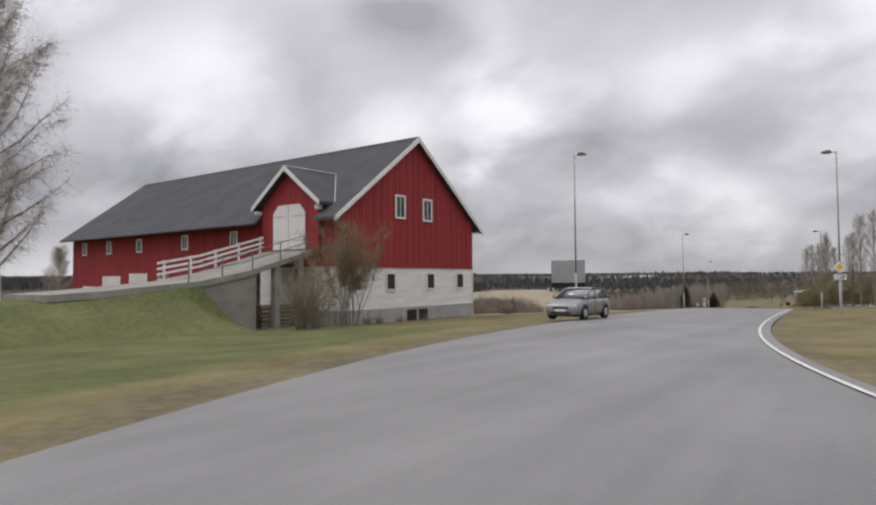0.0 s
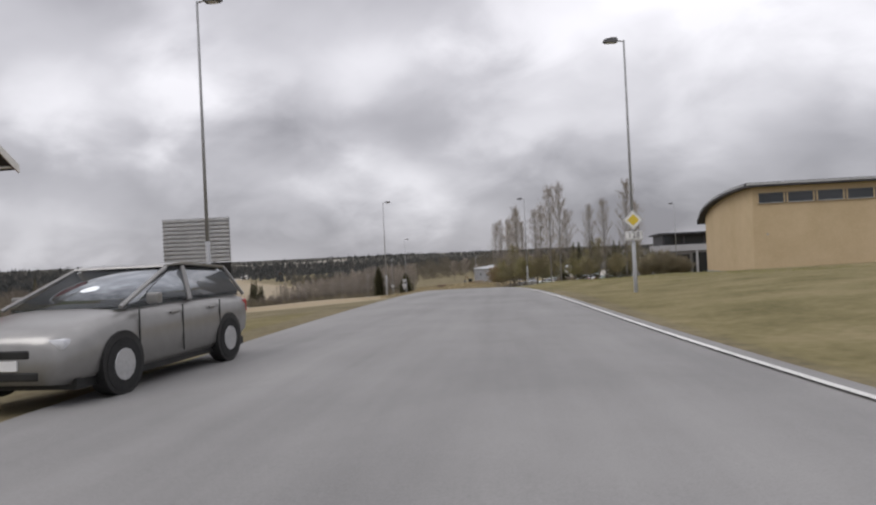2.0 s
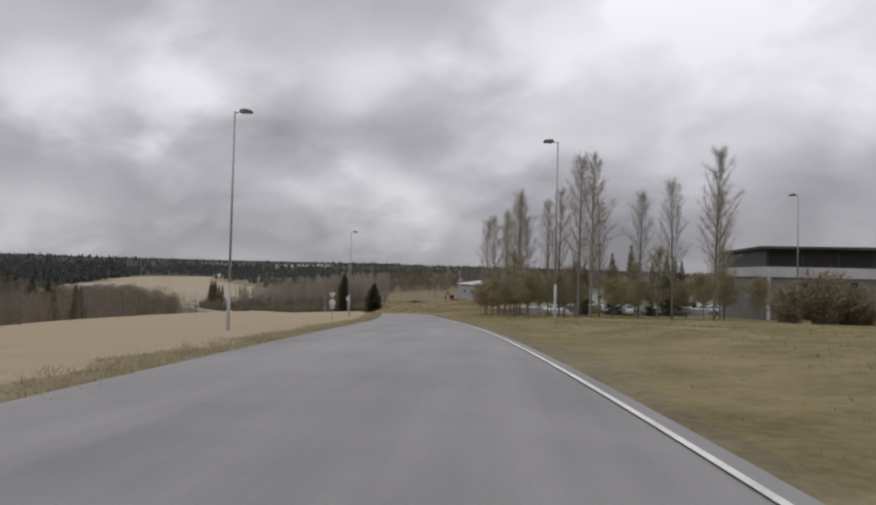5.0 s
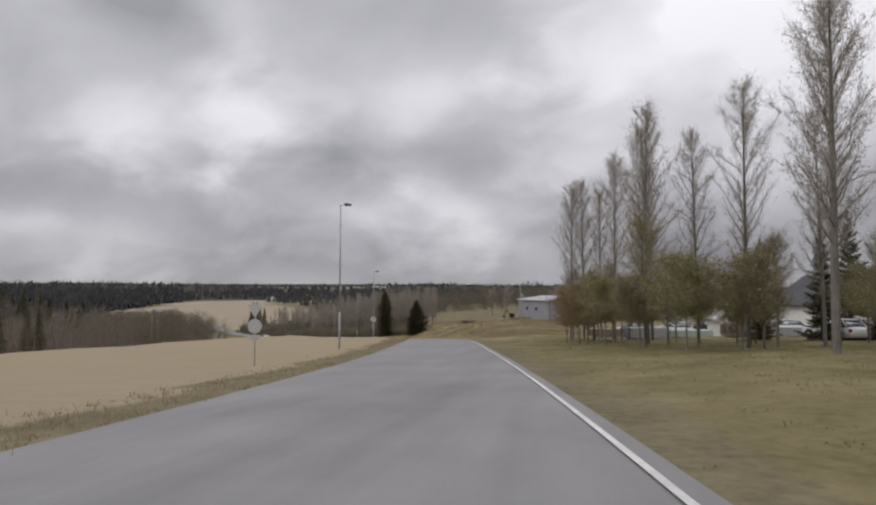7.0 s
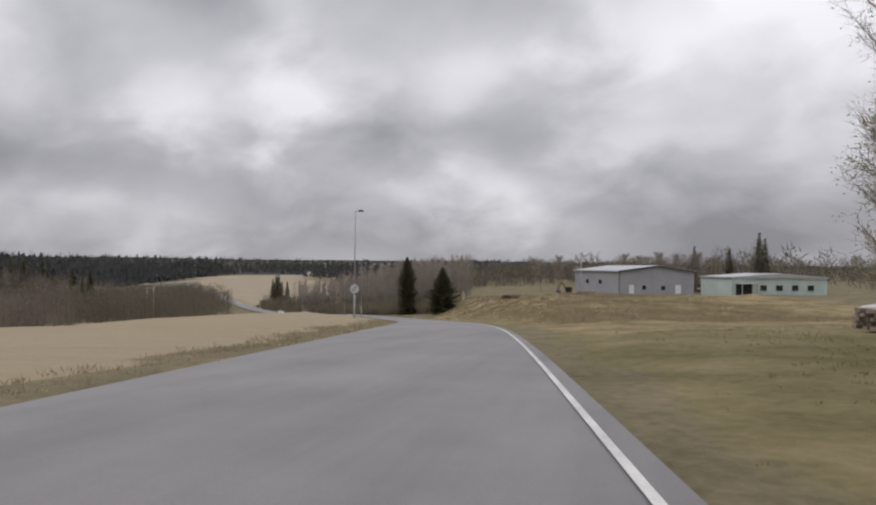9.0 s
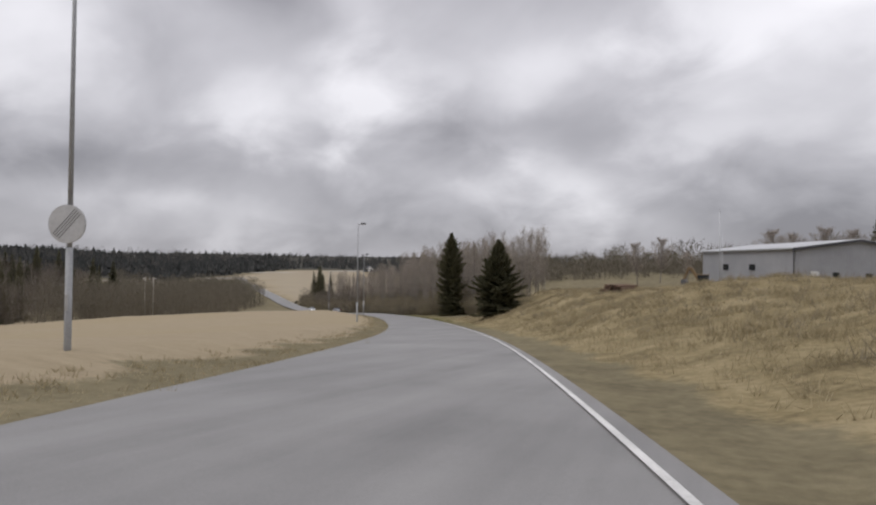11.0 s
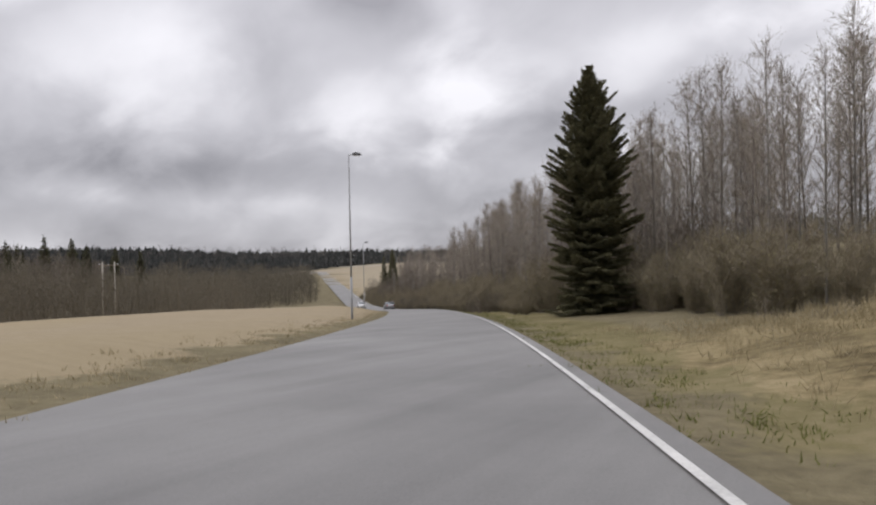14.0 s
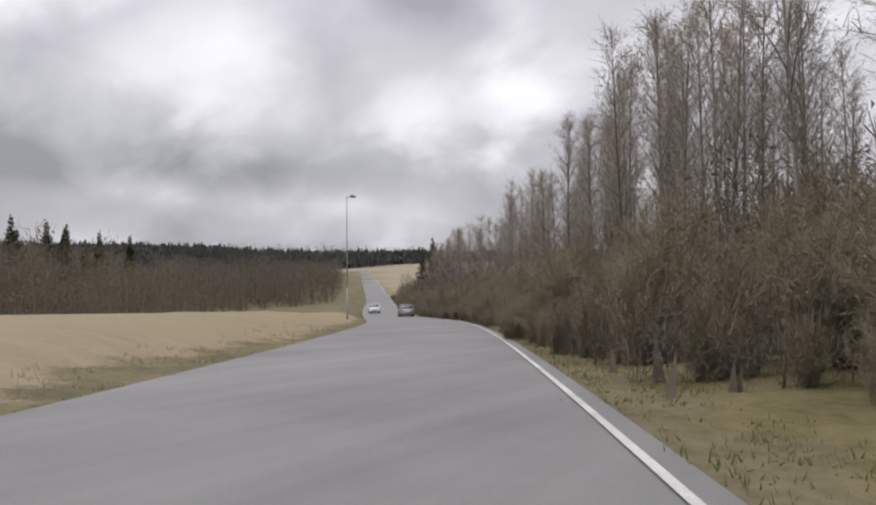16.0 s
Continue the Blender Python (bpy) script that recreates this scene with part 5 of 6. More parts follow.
def shrub(name, seed, h, w, stems, mat, twig_mat, label, leaves=0, leaf_size=0.08, twigs=900, twig_w=0.010, group="", leaf_mat=None, bare=1):
    """Many thin stems from one foot, set with fine twigs and some young leaves."""
    rng = np.random.RandomState(seed)
    root = thing(name, Matrix.Identity(4), label, "shrub", group)
    mb, pts, dirs = MB(), [], []
    for k in range(stems):
        az, lean = rng.uniform(0, 6.283), rng.uniform(0.05, 1.0)
        p = np.array([rng.normal() * 0.12 * w, rng.normal() * 0.12 * w, -0.1])
        d = np.array([math.cos(az) * lean * w / h, math.sin(az) * lean * w / h, 1.0])
        d /= np.linalg.norm(d)
        ln = h * rng.uniform(0.6, 1.05) * (1 - 0.25 * lean)
        r = 0.022 * rng.uniform(0.5, 1.2)
        for j in range(4):
            q = p + d * ln / 4
            mb.tube(p, q, r * (1 - 0.2 * j), r * (0.8 - 0.2 * j) + 0.002, 4, False)
            for s in (0.35, 0.75, 1.0):
                if j >= bare:
                    pts.append(p + (q - p) * s)
                    dirs.append(d)
            p, d = q, d + rng.normal(size=3) * 0.14
            d /= np.linalg.norm(d)
    part("stem_frame", mb, mat, root)
    pts, dirs = np.array(pts), np.array(dirs)
    i = rng.randint(0, len(pts), twigs)
    d = dirs[i] + rng.normal(size=(twigs, 3)) * 0.65
    l = 0.16 * h * rng.uniform(0.4, 1.2, twigs)
    fa = twig_faces(pts[i], d, l, twig_w * rng.uniform(0.6, 1.2, twigs), rng)
    tagged(part("twig_mass", quads("twig_mass", fa, twig_mat), twig_mat, root), kind="stuff")
    if leaves:
        j = rng.randint(0, twigs, leaves)
        dn = d[j] / np.linalg.norm(d[j], axis=1)[:, None]
        q = pts[i][j] + dn * (l[j] * rng.uniform(0.3, 1.1, leaves))[:, None] + rng.normal(size=(leaves, 3)) * 0.08
        part("foliage", quads("foliage", leaf_faces(q, leaf_size * rng.uniform(0.6, 1.3, leaves), rng), leaf_mat or OLIVE), leaf_mat or OLIVE, root)
    return root


# aspens and poplars beside the lawn
POPLAR = "tall slender aspen with pale bark and opening buds"
pop = [make_tree("aspen", 10 + k, 14.0, 0.105, 50, 0.25, 0.225, 53, PALEBARK, 3900, 0.66, 0.0046, TWIG, POPLAR, "tree", "aspens on the lawn", 1500, 0.040, BUDS, 0.012, 0.6, True, 0.25, 0.36) for k in range(4)]
ASPENS = [(8.17, 99.1, 12.0), (19.3, 93.9, 11.7), (2.75, 111.9, 10.0), (6.9, 116.9, 9.4), (10.2, 104.4, 12.9), (15.0, 103.7, 8.9), (-1.1, 128.6, 7.9),
          (0.2, 131.2, 8.5), (1.9, 133.7, 8.0), (3.3, 114.6, 9.0), (1.6, 118.5, 8.2), (12.2, 110.5, 8.8), (16.8, 97.8, 9.4), (4.6, 121.0, 7.6), (22.5, 101.5, 9.0), (7.2, 107.0, 9.6)]
for k, (x, y, top) in enumerate(ASPENS):
    s = (top - gz(x, y)) / 14.0
    if k < 4:
        plant(pop[k], x, y, s, 40 * k)
    else:
        again(pop[k % 4], x, y, s, 73 * k)

# small olive-brown trees under them
sm = [make_tree("young_maple", 30 + k, 4.4, 0.048, 36, 0.33, 0.54, 18, BARK, 2300, 0.62, 0.008, TWIGBROWN, ("young tree with dense olive-brown crown on the lawn", "young tree with dense yellow-olive crown on the lawn", "young tree with dense orange-brown crown on the lawn")[k], "tree", "young trees on the lawn", 8000, 0.056, (OLIVE, YELLOWLEAF, ORANGEBUD)[k], 0.03, 0.85) for k in range(3)]
rng = np.random.RandomState(5)
SMALL = [(2.0, 108.4), (3.7, 105.0), (-0.9, 116.6), (8.8, 115.0), (0.5, 113.0), (0.8, 122.5), (6.0, 104.0), (12.0, 101.0), (-0.6, 126.4), (13.5, 96.0), (8.0, 111.0), (2.2, 119.5), (17.5, 91.0), (14.0, 107.0),
         (3.5, 126.0), (18.5, 99.0), (10.5, 117.0), (-1.6, 123.0), (20.5, 95.0), (15.5, 113.0), (4.8, 122.8), (22.5, 92.5), (5.4, 110.0), (1.0, 129.0)]
for k, (x, y) in enumerate(SMALL):
    s = rng.uniform(0.74, 0.95) * (1.0 if y < 103 else 1.1)
    if k < 3:
        plant(sm[k], x, y, s, 50 * k)
    else:
        again(sm[k % 3], x, y, s, 97 * k)

# willows with yellow-green catkins among the aspens
wil = make_tree("willow", 40, 7.5, 0.10, 34, 0.18, 0.30, 50, BARK, 1500, 0.8, 0.008, TWIGBROWN, "willow in yellow-green bloom among the aspens", "tree", "willows on the lawn", 3600, 0.05, YELLOWLEAF, 0.03)
plant(wil, 2.4, 109.2, 0.95)
for x, y, s in ((14.2, 101.6, 0.7), (-0.2, 119.0, 0.62), (16.0, 100.0, 0.9), (21.5, 97.5, 0.85), (0.6, 125.0, 0.75), (-0.8, 130.5, 0.8), (4.2, 112.6, 0.7), (7.6, 106.0, 0.68), (9.4, 109.5, 0.8), (5.8, 118.6, 0.75), (12.6, 105.4, 0.72), (2.6, 129.5, 0.85)):
    again(wil, x, y, s, 70 * y)

# the two spruces by the bank
g1, g2 = gz(-37.1, 235.65), gz(-53.4, 267.0)
plant(spruce("spruce", 3, -4.2 - g1, 3.1, "broad dark green spruce with boughs to the ground", 0.0, 48, 340, 1.0, 0.0, 0.9, 0.68), -37.1, 235.65, 1.0)
plant(spruce("spruce", 4, -1.6 - g2, 2.7, "tall narrow dark green spruce beside the road", 0.0, 52, 320, 1.0, 0.10, 0.85, 0.42), -54.0, 267.8, 1.0)
far_sp = spruce("spruce", 6, 13.0, 2.6, "dark spruce behind the sheds", 0.05, 22, 45, 1.9)
plant(far_sp, 20, 306, 1.0)
for x, y, s in ((28, 300, 0.95), (33, 289, 1.2), (36, 296, 1.1), (-168, 419, 1.05), (-173, 425, 1.3), (-177, 431, 1.15), (-181, 437, 1.25), (-171, 431, 1.0), (-176, 424, 1.1), (24.5, 128, 0.62), (27, 133, 0.66), (21.5, 124, 0.55), (-88, 164, 0.66), (-89.8, 168.5, 0.62), (-91, 161.5, 0.6), (-187, 282, 1.2), (-194, 289, 1.1), (-200, 296.5, 1.3), (15, 118, 0.60), (18.0, 121, 0.70), (21.5, 117, 0.58), (12, 121, 0.52), (24.5, 121, 0.55),
                (-310, 387, 1.75), (-236, 357, 1.3), (-240, 324, 1.4), (-246, 331, 1.5), (-254, 327, 1.45), (-250, 337, 1.35), (-262, 334, 1.55)):
    again(far_sp, x, y, s, x * 9)

# large birch by the barn yard, and shrubs
birch = make_tree("birch", 50, 15.0, 0.17, 60, 0.16, 0.25, 46, BIRCHBARK, 13000, 0.75, 0.0050, TWIG, "tall bare birch with drooping fine twigs", "tree", "", 3000, 0.032, BUDS, 0.02, 0.8, True, -0.55, 0.30)
plant(birch, -33.1, -12.1, 1.45)
again(birch, -56, -4.5, 0.85, 120)
again(birch, -68, 8, 0.8, 200)
again(birch, -75, 2, 0.85, 250)
again(birch, -63, 22, 0.75, 20)
ash = make_tree("ash", 55, 11.0, 0.15, 40, 0.24, 0.40, 38, BARK, 5200, 0.85, 0.0085, TWIG, "bare round-crowned ash on the high ground", "tree", "bare trees behind the sheds", 400, 0.05, BUDS, 0.03, 0.75)
plant(ash, -25.5, 334, 0.95)
for x, y, k in ((-20.0, 335, 1.02), (-13.5, 336, 0.7), (0.8, 297, 0.98), (4.7, 298.5, 0.92), (8.9, 297, 1.0), (13.6, 297.5, 0.95), (19.5, 299, 1.0), (-58, 322, 0.85), (-4.0, 318, 0.6)):
    again(ash, x, y, k, 61 * x)
plant(shrub("lilac_bush", 60, 6.6, 3.3, 40, BARK, TWIGBROWN, "tall many-stemmed shrub with orange-brown buds by the barn corner", 7000, 0.045, 4200, 0.008, "", ORANGEBUD, 2), -18.0, -0.7)
plant(shrub("lilac_bush", 61, 3.6, 2.5, 60, BARK, TWIGBROWN, "dense olive-brown shrub in front of the barn", 3200, 0.05, 3000, 0.008, "", None, 0), -17.2, -4.5)
hedge = shrub("hedge_bush", 62, 3.1, 2.3, 130, BARK, TWIGBROWN, "dense round brown bush in front of the offices", 4200, 0.06, 11000, 0.012, "bushes before the offices", None, 0)
plant(hedge, 20.6, 78.0, 1.12)
for x, y, s in ((18.7, 78.4, 0.88), (22.4, 78.6, 0.92), (23.8, 79.4, 0.8)):
    again(hedge, x, y, s, 50 * x)
low = shrub("low_bush", 63, 1.6, 1.9, 40, BARK, TWIGBROWN, "low bare bush on the yard's edge", 160, 0.05, 700)
plant(low, -12.8, 21)
for x, y, s in ((-21, 26, 1.0), (-25, 28, 1.2), (-15, 27, 0.8), (-17.9, 2.4, 0.42), (-17.8, 4.4, 0.36), (-17.4, 6.6, 0.4), (-17.6, 0.9, 0.5)):
    again(low, x, y, s, x * 11)

# ---- woods on the right of the road ----
ALDER = "slender bare alder with grey trunk and fine twigs"
ald = [make_tree("alder", 70 + k, 15.5, 0.085, 34, 0.34, 0.175, 56, (PALEBARK, BARK)[k % 2], 720, 0.95, 0.0105, TWIG, ALDER, "tree", "alders in the roadside wood", 300, 0.055, BUDS, 0.02) for k in range(6)]
near_ald = [make_tree("alder", 170 + k, 15.5, 0.085, 34, 0.34, 0.175, 56, (PALEBARK, BARK)[k % 2], 720, 0.95, 0.0105, TWIG, ALDER, "tree", "alders in the roadside wood", 300, 0.055, BUDS, 0.02, 0.7, True) for k in range(3)]
und = [shrub("undergrowth_bush", 80 + k, 4.8, 2.7, 40, BARK, TWIGBROWN, "dense brown bush with olive buds at the edge of the wood", 3000, 0.046, 5400, 0.0105, "bushes at the wood's edge", None, 0) for k in range(4)]
rng = np.random.RandomState(8)
spots = []
for _ in range(5000):
    y = rng.uniform(250, 378)
    k = int(np.argmin(np.abs(LINE[:, 1] - y)))
    off = 8.6 + 27 * rng.rand() ** 1.4
    x, yy = LINE[k, 0] + SIDE[k, 0] * off, LINE[k, 1] + SIDE[k, 1] * off
    if all((x - a) ** 2 + (yy - b) ** 2 > 2.1 for a, b, _ in spots) and math.hypot(x + 53.4, yy - 267) > 2.5 and not (y < 268 and off < 14.5):
        spots.append((x, yy, off))
    if len(spots) >= 262:
        break
p2_off = float(nearest(np.array([-53.4]), np.array([267.0]))[1][0])
# a thicket behind the tall spruce
for _ in range(900):
    y, off = rng.uniform(257, 288), rng.uniform(9.5, 24)
    k = int(np.argmin(np.abs(LINE[:, 1] - y)))
    x, yy = LINE[k, 0] + SIDE[k, 0] * off, LINE[k, 1] + SIDE[k, 1] * off
    if all((x - a) ** 2 + (yy - b) ** 2 > 1.6 for a, b, _ in spots) and math.hypot(x + 53.4, yy - 267) > 2.2 and not (y < 268.5 and off < p2_off + 2.5):
        spots.append((x, yy, off))
    if len(spots) >= 299:
        break
used_near, used_far = 0, 0
for n_, (x, y, off) in enumerate(spots):
    v = n_ % 6
    tall = 9.4 + 2.8 * float(ss(282, 298, y)) + 0.90 * max(0.0, off - 9.5) * float(ss(252, 284, y))
    tall = 11.0 if off > 55 else min(tall, 4.2) if x > -37 and y < 300 else tall
    s = min(tall, 14.2 + 2.2 * float(ss(285, 315, y))) * rng.uniform(0.80, 1.06) * (1 - 0.15 * float(ss(314, 360, y))) / 15.5
    if off < 11.5 and used_near < 56:
        if used_near < 3:
            plant(near_ald[used_near], x, y, s, 60 * n_)
        else:
            again(near_ald[used_near % 3], x, y, s, rng.uniform(0, 360))
        used_near += 1
    elif used_far < 6:
        plant(ald[used_far], x, y, s, 60 * n_)
        used_far += 1
    else:
        again(ald[v], x, y, s, rng.uniform(0, 360))
spots = []
for row, (off0, step) in enumerate(((7.2, 1.1), (7.9, 1.7), (9.2, 2.2), (11.2, 2.5), (13.8, 3.6))):
    y = 256.0
    while y < 412:
        y += step * rng.uniform(0.7, 1.3) * (1 + 1.1 * float(ss(300, 340, y)))
        k = int(np.argmin(np.abs(LINE[:, 1] - y)))
        off = off0 + rng.uniform(-0.8, 0.8) - 2.9 * float(ss(276, 292, y))
        x, yy = LINE[k, 0] + SIDE[k, 0] * off, LINE[k, 1] + SIDE[k, 1] * off
        if math.hypot(x + 53.4, yy - 267) > 2.6 and not (y < 268 and row < 4):
            spots.append((x, yy, (0.27, 0.46, 0.72, 0.84, 0.92)[row]))
for _ in range(400):
    y, off = rng.uniform(250, 278), rng.uniform(p2_off + 1.5, p2_off + 10)
    k = int(np.argmin(np.abs(LINE[:, 1] - y)))
    x, yy = LINE[k, 0] + SIDE[k, 0] * off, LINE[k, 1] + SIDE[k, 1] * off
    if all((x - a) ** 2 + (yy - b) ** 2 > 3.2 for a, b, _ in spots) and math.hypot(x + 53.4, yy - 267) > 2.8 and len(spots) < 298:
        spots.append((x, yy, 0.95))
for n_, (x, y, s0) in enumerate(spots):
    s = s0 * rng.uniform(0.65, 1.25) * (0.75 if y < 268 else 1.0)
    if n_ < 4:
        plant(und[n_], x, y, s, 60 * n_)
    else:
        again(und[n_ % 4], x, y, s, rng.uniform(0, 360))


# ---- distant woods, as stuff ----
def far_woods(name, label, pts, h0, h1, mat, seed, per=120, wide=0.8, thick=0.062, low=0.0, fine=1.0, grow=None):
    """Leafless trees seen from afar: sprays of upright twigs over the whole height."""
    rng = np.random.RandomState(seed)
    z = ground_z(pts[:, 0], pts[:, 1])
    n = len(pts)
    h = h0 + (h1 - h0) * rng.rand(n) ** 1.5
    if grow:
        h = grow(pts, h)
    h = h * (1 + 0.22 * wob(pts[:, 0], pts[:, 1], 0.05, seed + 40))
    i = np.repeat(np.arange(n), per)
    t = rng.uniform(low, 0.86, n * per)
    az = rng.uniform(0, 6.283, n * per)
    r = wide * h[i] * 0.42 * np.sqrt(rng.rand(n * per)) * np.clip(1.25 - t, 0.15, 1) * (0.45 + 0.55 * np.clip(t * 3, 0, 1))
    p = np.stack([pts[i, 0] + r * np.cos(az), pts[i, 1] + r * np.sin(az), z[i] + t * h[i]], 1)
    d = np.stack([np.cos(az) * 0.38, np.sin(az) * 0.38, np.ones(n * per)], 1) + rng.normal(size=(n * per, 3)) * 0.45
    f = twig_faces(p, d, h[i] * fine * rng.uniform(0.10, 0.24, n * per), thick * rng.uniform(0.5, 1.3, n * per) * h[i] / 8, rng)
    trunk = twig_faces(np.stack([pts[:, 0], pts[:, 1], z - 0.3], 1), np.stack([rng.normal(size=n) * 0.05, rng.normal(size=n) * 0.05, np.ones(n)], 1), h * 0.9, np.full(n, 0.1), rng)
    j = np.arange(0, n * per, 2)
    puff_ = leaf_faces(p[j] + rng.normal(size=(len(j), 3)) * 0.12, h[i][j] * (0.008 + 0.25 * thick) * rng.uniform(0.6, 1.5, len(j)), rng)
    tagged(new(name, quads(name, np.concatenate([f[1::2], puff_, trunk]), mat)), label, "woodland", kind="stuff")


def far_firs(name, label, pts, h0, h1, mat, seed):
    """Dark conifers seen from afar: ragged stacked skirts."""
    rng = np.random.RandomState(seed)
    z = ground_z(pts[:, 0], pts[:, 1])
    n = len(pts)
    h = (h0 + (h1 - h0) * rng.rand(n) ** 2.2) * (0.85 + 0.22 * wob(pts[:, 0], pts[:, 1], 0.017, seed + 50)) * rng.uniform(0.6, 1.08, n)
    faces = []
    for k in range(4):
        t0, t1 = (0.02, 0.28, 0.5, 0.72)[k], (0.5, 0.72, 0.88, 1.0)[k]
        r = h * (0.30, 0.25, 0.18, 0.11)[k]
        for j in range(6):
            a = 2 * math.pi * j / 6 + rng.uniform(0, 0.8, n)
            b = a + 1.25
            ra, rb = r * rng.uniform(0.6, 1.3, n), r * rng.uniform(0.6, 1.3, n)
            faces.append(np.stack([np.stack([pts[:, 0] + ra * np.cos(a), pts[:, 1] + ra * np.sin(a), z + h * t0 * rng.uniform(0.7, 1.2, n)], 1),
                                   np.stack([pts[:, 0] + rb * np.cos(b), pts[:, 1] + rb * np.sin(b), z + h * t0 * rng.uniform(0.7, 1.2, n)], 1),
                                   np.stack([pts[:, 0] + rng.normal(size=n) * 0.1, pts[:, 1], z + h * t1], 1)], 1))
    tagged(new(name, quads(name, np.concatenate(faces), mat)), label, "forest", kind="stuff")


def patch(seed, n, u0, u1, w0, w1, test=None):
    """Random plan points in valley coordinates."""
    r = np.random.RandomState(seed)
    u, w = r.uniform(u0, u1, n * 3), r.uniform(w0, w1, n * 3)
    x, y = OX + u * AX + w * AY, OY + u * AY - w * AX
    ok = np.ones(len(x), bool) if test is None else test(x, y, u, w)
    return np.stack([x, y], 1)[ok][:n]


def off_road(x, y, lo, hi, push=0.0):
    k, d = nearest(x, y)
    return (d > lo) & (d < hi - push * ss(232, 275, LINE[k, 1]))


def rising(p, h):
    """The valley wood: low along the field's edge, taller towards the stream."""
    off = np.abs(nearest(p[:, 0], p[:, 1])[1])
    h = h * (0.52 + 0.48 * ss(165, 290, p[:, 1]) + 0.28 * ss(255, 330, p[:, 1]))
    return np.minimum(h, (4.0 + 0.098 * off) * (1.0 + 0.12 * np.sin(12.9 * p[:, 0] + 7.7 * p[:, 1])))


def cleared(x, y):
    """True where the meadow in front of the twin poles keeps the wood away."""
    dx, dy = x + 160.0, y - 306.4
    ahead = 0.817 * dx - 0.576 * dy
    return (ahead > -3.0) & (np.abs(0.576 * dx + 0.817 * dy) < 4.5 + 0.32 * np.maximum(ahead, 0)) & (ahead < 90)


far_woods("valley_wood", "brown leafless alder wood in the valley", patch(1, 1600, -190, 210, -330, -20, lambda x, y, u, w: off_road(x, y, -330, -72, 24) & (y > 45) & ~cleared(x, y)), 14, 20, FAROLIVE, 1, 190, 0.75, 0.04, 0.0, 0.65, rising)
far_woods("valley_scrub", "brown scrub along the field's lower edge", patch(21, 1150, -190, 230, -200, -14, lambda x, y, u, w: off_road(x, y, -130, -58, 26) & (y > 60) & ~cleared(x, y)), 10, 17, FARRED, 21, 440, 0.85, 0.022, 0.0, 0.5, rising)
far_woods("stream_wood", "brown leafless trees along the valley road", patch(2, 760, 40, 275, -120, -6, lambda x, y, u, w: off_road(x, y, -80, -12) & (nearest(x, y)[1] < -26 + 14 * ss(340, 400, y)) & (u > 60)), 9, 13, FAROLIVE, 2, 300, 0.85, 0.026, 0.0, 0.55)
thick_k = [int(np.argmin(np.abs(LINE[:, 1] - q))) for q in np.random.RandomState(61).uniform(264, 312, 300)]
thick_o = 9.0 + 17.0 * np.random.RandomState(62).rand(300)
far_woods("thicket", "brown brushwood between the roadside alders", LINE[thick_k, :2] + SIDE[thick_k] * thick_o[:, None], 3.5, 8.0, FARRED, 63, 320, 0.8, 0.020, 0.0, 0.75)
edge_k = [int(np.argmin(np.abs(LINE[:, 1] - q))) for q in np.random.RandomState(71).uniform(280, 352, 440)]
edge_o = 4.5 + 2.6 * np.random.RandomState(72).rand(440)
far_woods("brush_edge", "low brown brushwood along the foot of the wood", LINE[edge_k, :2] + SIDE[edge_k] * edge_o[:, None], 0.9, 2.3, FARRED, 73, 220, 1.3, 0.035, 0.0, 1.3)
bend_k = [int(np.argmin(np.abs(LINE[:, 1] - q))) for q in np.random.RandomState(81).uniform(340, 412, 330)]
bend_o = 7.0 + 26.0 * np.random.RandomState(82).rand(330)
far_woods("bend_wood", "brown leafless young wood where the road bends", LINE[bend_k, :2] + SIDE[bend_k] * bend_o[:, None], 5.0, 9.0, FARRED, 83, 200, 0.9, 0.035, 0.0, 0.7)
far_woods("slope_wood", "brown leafless wood on the valley slope", patch(3, 1500, 60, 420, 14, 260, lambda x, y, u, w: off_road(x, y, 12, 260) & (w > 14 + 0.25 * (u - 60)) & ((w > 108) | (u < 230))), 7, 12, FAROLIVE, 3)
far_woods("back_wood", "leafless trees behind the sheds", patch(4, 420, -140, 120, 95, 330, lambda x, y, u, w: (y > 285)), 8, 13, FAROLIVE, 4)
far_woods("yard_wood", "leafless trees behind the barn yard", np.stack([np.random.RandomState(3).uniform(-150, -72, 160), np.random.RandomState(4).uniform(-40, 30, 160)], 1), 6, 11, FAROLIVE, 11)
far_woods("yard_hedge", "dense olive-brown hedge and bare shrubs behind the barn yard", np.stack([np.random.RandomState(5).uniform(-92, -50, 170), np.random.RandomState(6).uniform(-26, 14, 170)], 1), 2.5, 5.5, FAROLIVE, 12, 260, 1.1, 0.03, 0.0, 0.8)
far_woods("hill_wood", "grey leafless wood on the far hillside", patch(15, 1300, 235, 900, -900, -80, lambda x, y, u, w: (u > 400 - 130 * ss(75, 300, -w))), 9, 16, FARGREY, 15, 60)
far_woods("skyline_wood", "grey leafless wood along the skyline", np.concatenate([patch(16, 900, 700, 1000, -300, 800), patch(17, 900, 1000, 1500, -1600, 1600)]), 9, 17, FARGREY, 16, 45, 0.9, 0.10)
